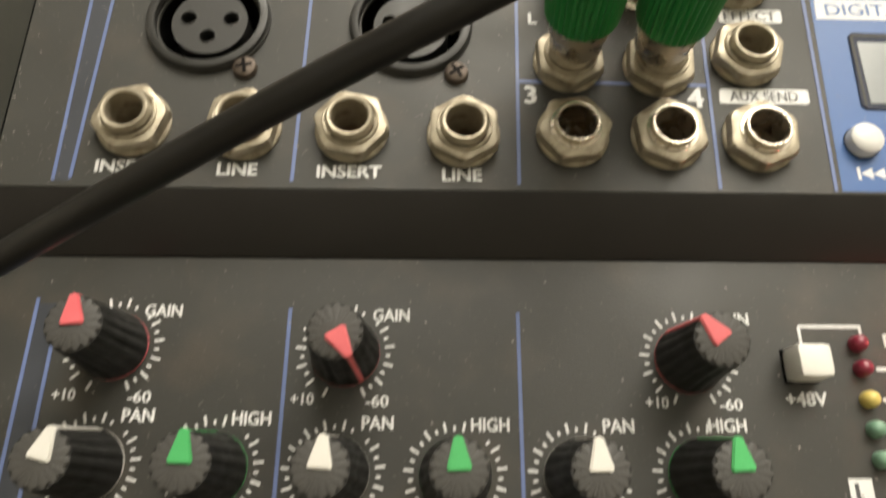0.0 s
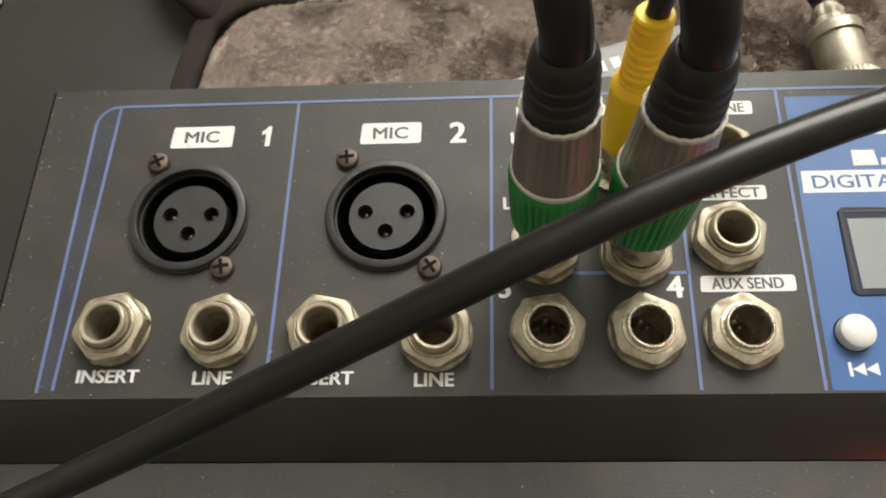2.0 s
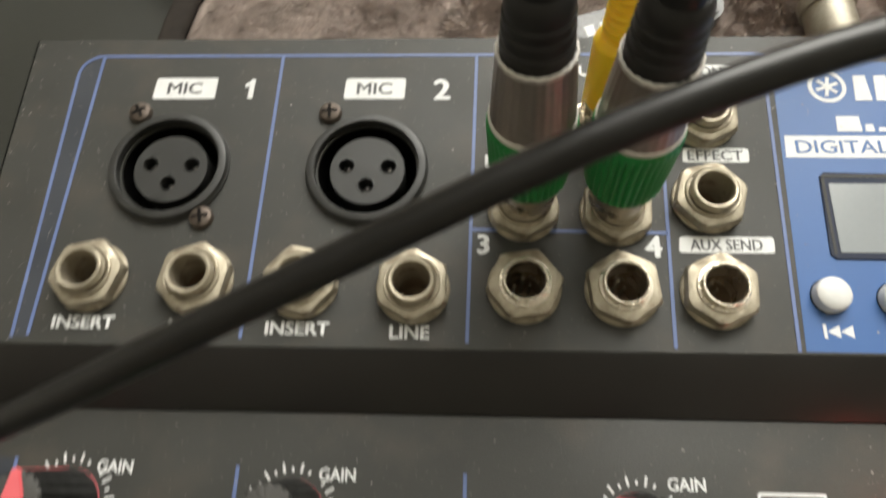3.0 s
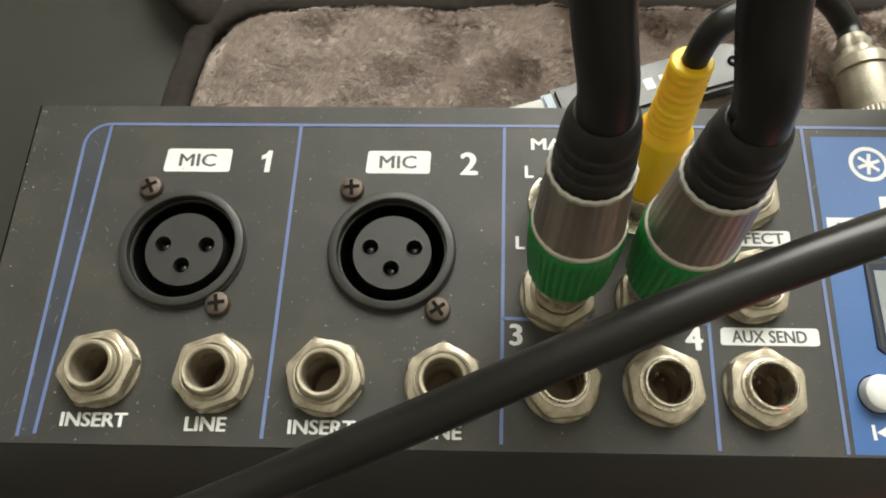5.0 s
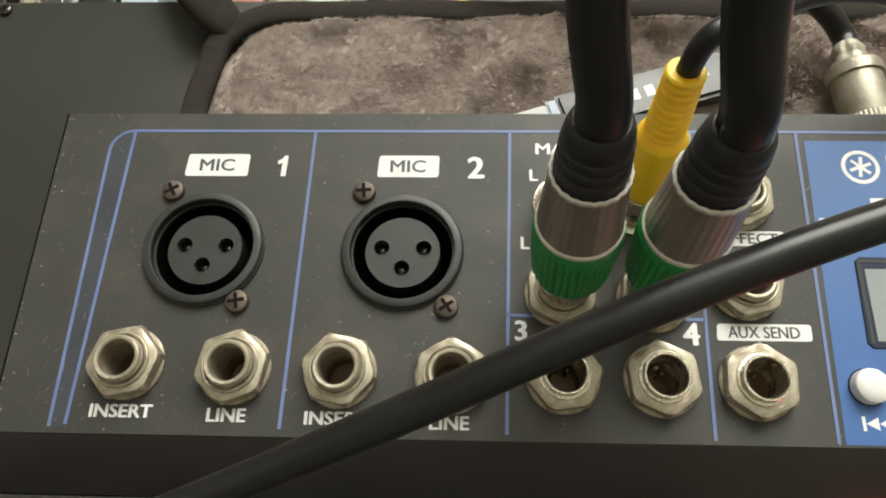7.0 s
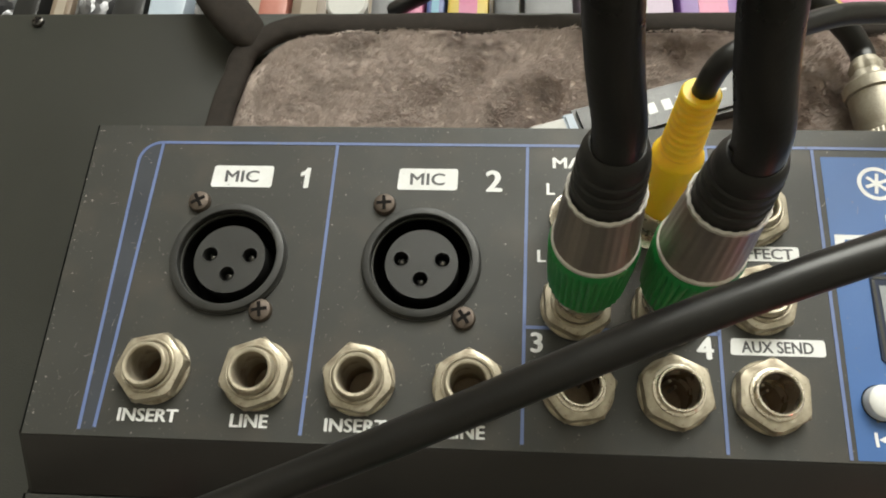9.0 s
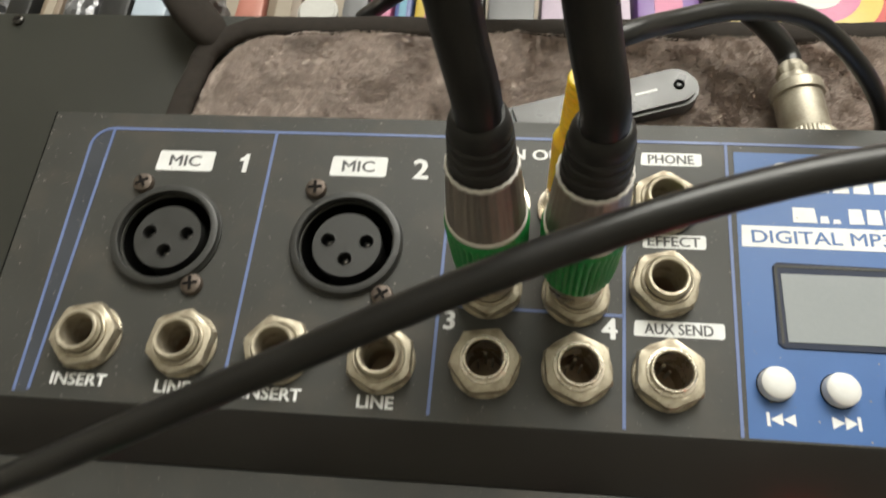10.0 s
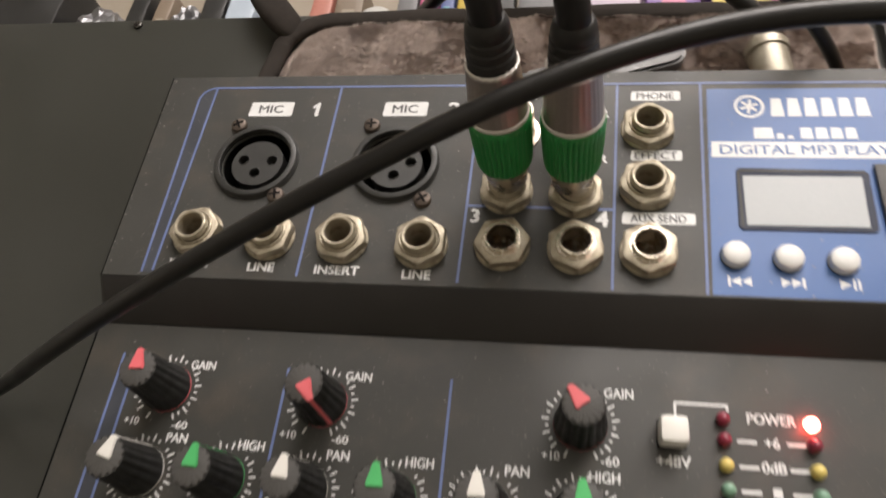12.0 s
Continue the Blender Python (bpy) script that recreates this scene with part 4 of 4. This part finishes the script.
part("strap", tube(smooth_path(strap, 8), lambda s: 0.14 + 0.38 * math.sin(min(1.5, s * 6.0)), 16, flat), M["binding"], cloth, "dark bound strap end hanging over the edge")

# ---- metal connector with cable behind the mixer ----
con = thing("metal_connector", (10.45, 2.0, TOP), "tarnished metal cable connector lying on the plush cloth", "connector")
cdir = Vector((-0.07, 1, 0.02)).normalized()
c0 = Vector((10.80, 0.50, -1.08))


def along(name, prof, mat, lab="", flutes=0, depth=0.0, span=(-9e9, 9e9), n=48):
    bm = lathe(prof, n, flutes, depth, span)
    bm.transform(Matrix.Diagonal((0.93, 0.93, 0.93, 1)))
    bm.transform(Vector((0, 0, 1)).rotation_difference(cdir).to_matrix().to_4x4())
    bm.transform(Matrix.Translation(c0))
    part(name, bm, mat, con, lab)


along("knurled_ring", [(0.55, 0), (0.60, 0.05), (0.60, 0.42), (0.56, 0.46)], M["olive"], "knurled metal ring", 40, 0.03, (0.04, 0.43), 120)
along("barrel", [(0.52, 0.46), (0.53, 0.5), (0.52, 1.3), (0.52, 1.45)], M["olive"])
along("collar", [(0.52, 1.44), (0.575, 1.47), (0.575, 1.72), (0.53, 1.78), (0.46, 1.8)], M["olive"])
along("cable_clamp", [(0.40, 1.78), (0.40, 1.95), (0.33, 2.05), (0.36, 2.2), (0.27, 2.38), (0.0001, 2.4)], M["olive"], "brass cable clamp", 6, 0.05, (1.8, 2.3))
ce = c0 + cdir * 2.2
part("cable", tube(smooth_path([ce - cdir * 0.1, ce + cdir * 0.3, (10.2, 3.4, -0.75), (9.3, 3.98, -0.45), (7.6, 4.6, -0.3), (5.5, 4.9, -0.5), (2.5, 5.6, -1.5), (0, 7.5, -5)], 10), 0.24, 14), M["cable"], con, "black cable of the connector")

# ---- grey plastic stick on the cloth ----
stick = thing("memory_stick", (6.9, 1.6, TOP + 0.6), "dark grey plastic stick with white markings on the cloth", "stick")
sd = Vector((1, 0.32, 0)).normalized()
sn = Vector((-sd.y, sd.x, 0))
s0 = Vector((4.74, 1.14, TOP + 0.60))
outl = [s0 + sn * -0.5, s0 + sd * 3.7 + sn * -0.5] + [s0 + sd * 3.7 + sd * (0.5 * math.sin(a)) - sn * (0.5 * math.cos(a)) for a in np.linspace(0.2, math.pi - 0.2, 9)] + [s0 + sd * 3.7 + sn * 0.5, s0 + sn * 0.5]
part("stick_body", prism([(p.x, p.y) for p in outl], s0.z, s0.z + 0.4, 0.08), M["tag"], stick)
e = s0 + sd * 3.75
part("eyelet", lathe([(0.06, 0.40), (0.12, 0.40), (0.12, 0.43), (0.06, 0.43)], 16, closed=True), M["gap_shade"], stick, at=(e.x, e.y, s0.z))
for k in range(4):
    q = s0 + sd * (1.25 + 0.34 * k)
    part("white_mark", stroke(q.x - sn.x * 0.13, q.y - sn.y * 0.13, q.x + sn.x * 0.13, q.y + sn.y * 0.13, 0.2, s0.z + 0.40), M["white"], stick, smooth=0)
q = s0 + sd * 2.75
part("white_mark", stroke(q.x, q.y, q.x + sd.x * 0.5, q.y + sd.y * 0.5, 0.05, s0.z + 0.40), M["white"], stick, smooth=0)
quad = lambda a, b, w: [(p.x, p.y) for p in (s0 + sd * a - sn * w, s0 + sd * b - sn * w, s0 + sd * b + sn * w, s0 + sd * a + sn * w)]
part("collar", prism(quad(-0.22, 0.0, 0.42), s0.z + 0.03, s0.z + 0.37, 0.04), M["pale_blue"], stick, "pale blue plastic collar")
plugend = part("metal_plug", prism(quad(-0.95, -0.221, 0.36), s0.z + 0.06, s0.z + 0.35, 0.03), M["white_card"], stick, "pale metal plug end")
# no opening is cut: a near-black patch draws the hole's shade
part("latch_hole_shade", prism(quad(-0.62, -0.47, 0.09), s0.z + 0.35, s0.z + 0.354), M["gap_shade"], plugend, smooth=0)

# ---- shelf with packages beyond the cabinet ----
shelf = thing("low_shelf", (0, 30, Z0), "pale wooden low shelf standing behind the cabinet", "shelf")
part("shelf_top", box(-45, 45, 5.7, 48, SH - 2, SH, 0.15), M["shelf"], shelf)
for sx in (-43, 41):
    part("side_board", box(sx, sx + 2, 6.2, 47, Z0, SH - 2), M["shelf"], shelf)


def package(x0, x1, y, top, colour, label):
    ob = thing("package", ((x0 + x1) / 2, y + 1.5, SH), label, "package", "packages on the shelf")
    b = box(x0, x1, y, y + 3, SH, top, 0.08)
    bmesh.ops.subdivide_edges(b, edges=b.edges[:], cuts=2, use_grid_fill=True)
    for v in b.verts:
        v.co += Vector((0.06 * noise.noise(v.co), 0.06 * noise.noise(v.co + Vector((9, 0, 0))), 0))
    part("carton", b, M[colour], ob)
    band = {"white_card": "blue_card", "yellow_card": "pink_card", "blue_card": "cyan_card", "lilac_card": "white_card", "beige_card": "shelf", "purple_card": "pink_card"}.get(colour)
    if band:
        m, w = (x0 + x1) / 2, (x1 - x0) * 0.22
        part("printed_band", box(m - w, m + w, y + 0.3, y + 1.6, top - 0.02, top + 0.02), M[band], ob, smooth=0)
    return ob


for x0, x1, y, top, colour, label in (
        (-26, -14.6, 7.5, -4.6, "black_card", "large black package on the shelf"), (-12.0, -11.2, 7.0, -5.2, "black_card", "narrow black package on the shelf"),
        (-10.9, -10.2, 6.8, -5.3, "beige_card", "small beige carton on the shelf"), (-8.8, -7.8, 6.7, -5.2, "black_card", "narrow black package on the shelf"),
        (-7.6, -6.5, 6.9, -5.1, "pale_blue", "pale blue plastic case on the shelf"), (-4.2, -3.35, 6.8, -5.2, "salmon_card", "salmon pink carton on the shelf"),
        (-3.2, -2.1, 6.9, -5.2, "beige_card", "plain beige carton on the shelf"), (-0.75, 0.05, 6.8, -5.2, "grey_card", "plain grey carton on the shelf"),
        (0.15, 0.85, 6.7, -5.1, "pink_card", "bright pink carton on the shelf"), (0.95, 1.45, 6.8, -5.1, "blue_card", "bright blue carton on the shelf"),
        (1.55, 2.8, 6.7, -5.2, "yellow_card", "yellow printed carton on the shelf"), (2.95, 3.7, 6.9, -5.2, "black_card", "narrow black package on the shelf"),
        (3.85, 5.3, 6.8, -5.2, "grey_card", "plain grey carton on the shelf"), (5.5, 8.2, 6.7, -5.2, "lilac_card", "pale lilac carton on the shelf"), (8.4, 10.3, 6.9, -5.2, "purple_card", "violet printed carton on the shelf")):
    package(x0, x1, y, top, colour, label)


def foil_bag(x, y, w, h):
    ob = thing("foil_bag", (x, y, SH), "crumpled silver foil bag on the shelf", "bag", "packages on the shelf")
    bm = bmesh.new()
    bmesh.ops.create_icosphere(bm, subdivisions=4, radius=1)
    for v in bm.verts:
        c = v.co.copy()
        r = 1 + 0.25 * noise.noise(c * 2.4 + Vector((x, 0, 0))) + 0.12 * noise.noise(c * 6)
        v.co = Vector((x + c.x * w * r, y + c.y * 1.6 * r, SH + max(0, (c.z * r + 0.8)) * h / 1.8))
    part("bag_skin", bm, M["foil"], ob, smooth=20)


foil_bag(-13.3, 7.8, 1.0, 2.4)
foil_bag(-9.5, 7.8, 0.65, 2.3)
foil_bag(-5.7, 8.0, 0.8, 2.2)
cup = thing("white_cup", (-1.4, 7.6, SH), "plain white lidded cup standing on the shelf", "cup", "packages on the shelf")
part("cup_wall", lathe([(0.42, SH), (0.60, SH + 2.3), (0.57, SH + 2.3), (0.40, SH + 0.1)], 32, closed=True), M["white_card"], cup, at=(-1.4, 7.6, 0))
part("cup_lid", lathe([(0.63, SH + 2.28), (0.63, SH + 2.36), (0.55, SH + 2.42), (0.0001, SH + 2.42)], 32), M["white_card"], cup, at=(-1.4, 7.6, 0))
part("cup_base", lathe([(0.405, SH + 0.02), (0.415, SH + 0.14), (0.0001, SH + 0.14)], 32), M["white_card"], cup, at=(-1.4, 7.6, 0))

# printed booklet with coloured rings, leaning beside the cloth
book = thing("booklet", (15.4, 7.0, SH), "brightly printed booklet with yellow, red and violet rings", "booklet")
bk = part("cover", box(10.6, 19.5, 6.0, 13.5, SH, -4.6, 0.05), M["purple_card"], book)
for i, (r, c) in enumerate(((3.0, "yellow_card"), (2.4, "red_card"), (1.9, "yellow_card"), (1.3, "pink_card"), (0.8, "white_card"))):
    part("printed_ring", lathe([(r, -4.6), (r, -4.585 + i * 0.006), (0.0001, -4.585 + i * 0.006)], 40), M[c], book, at=(13.4, 8.4, 0), smooth=0)

# a second printed booklet lying on the cabinet beside the cloth
zine = thing("booklet", (16.5, 2.6, TOP), "thin booklet printed in yellow, red and violet waves", "booklet")
part("page_block", box(14.05, 20.5, 0.6, 4.6, TOP, TOP + 0.35, 0.03), M["black_card"], zine)
part("cover", box(14.15, 20.45, 0.65, 4.55, TOP + 0.351, TOP + 0.37), M["purple_card"], zine, smooth=0)
for i, (r, c) in enumerate(((1.7, "yellow_card"), (1.25, "red_card"), (0.8, "yellow_card"))):
    part("printed_ring", lathe([(r, TOP + 0.37), (r, TOP + 0.377 + i * 0.006), (0.0001, TOP + 0.377 + i * 0.006)], 40), M[c], zine, at=(15.95, 2.3, 0), smooth=0)
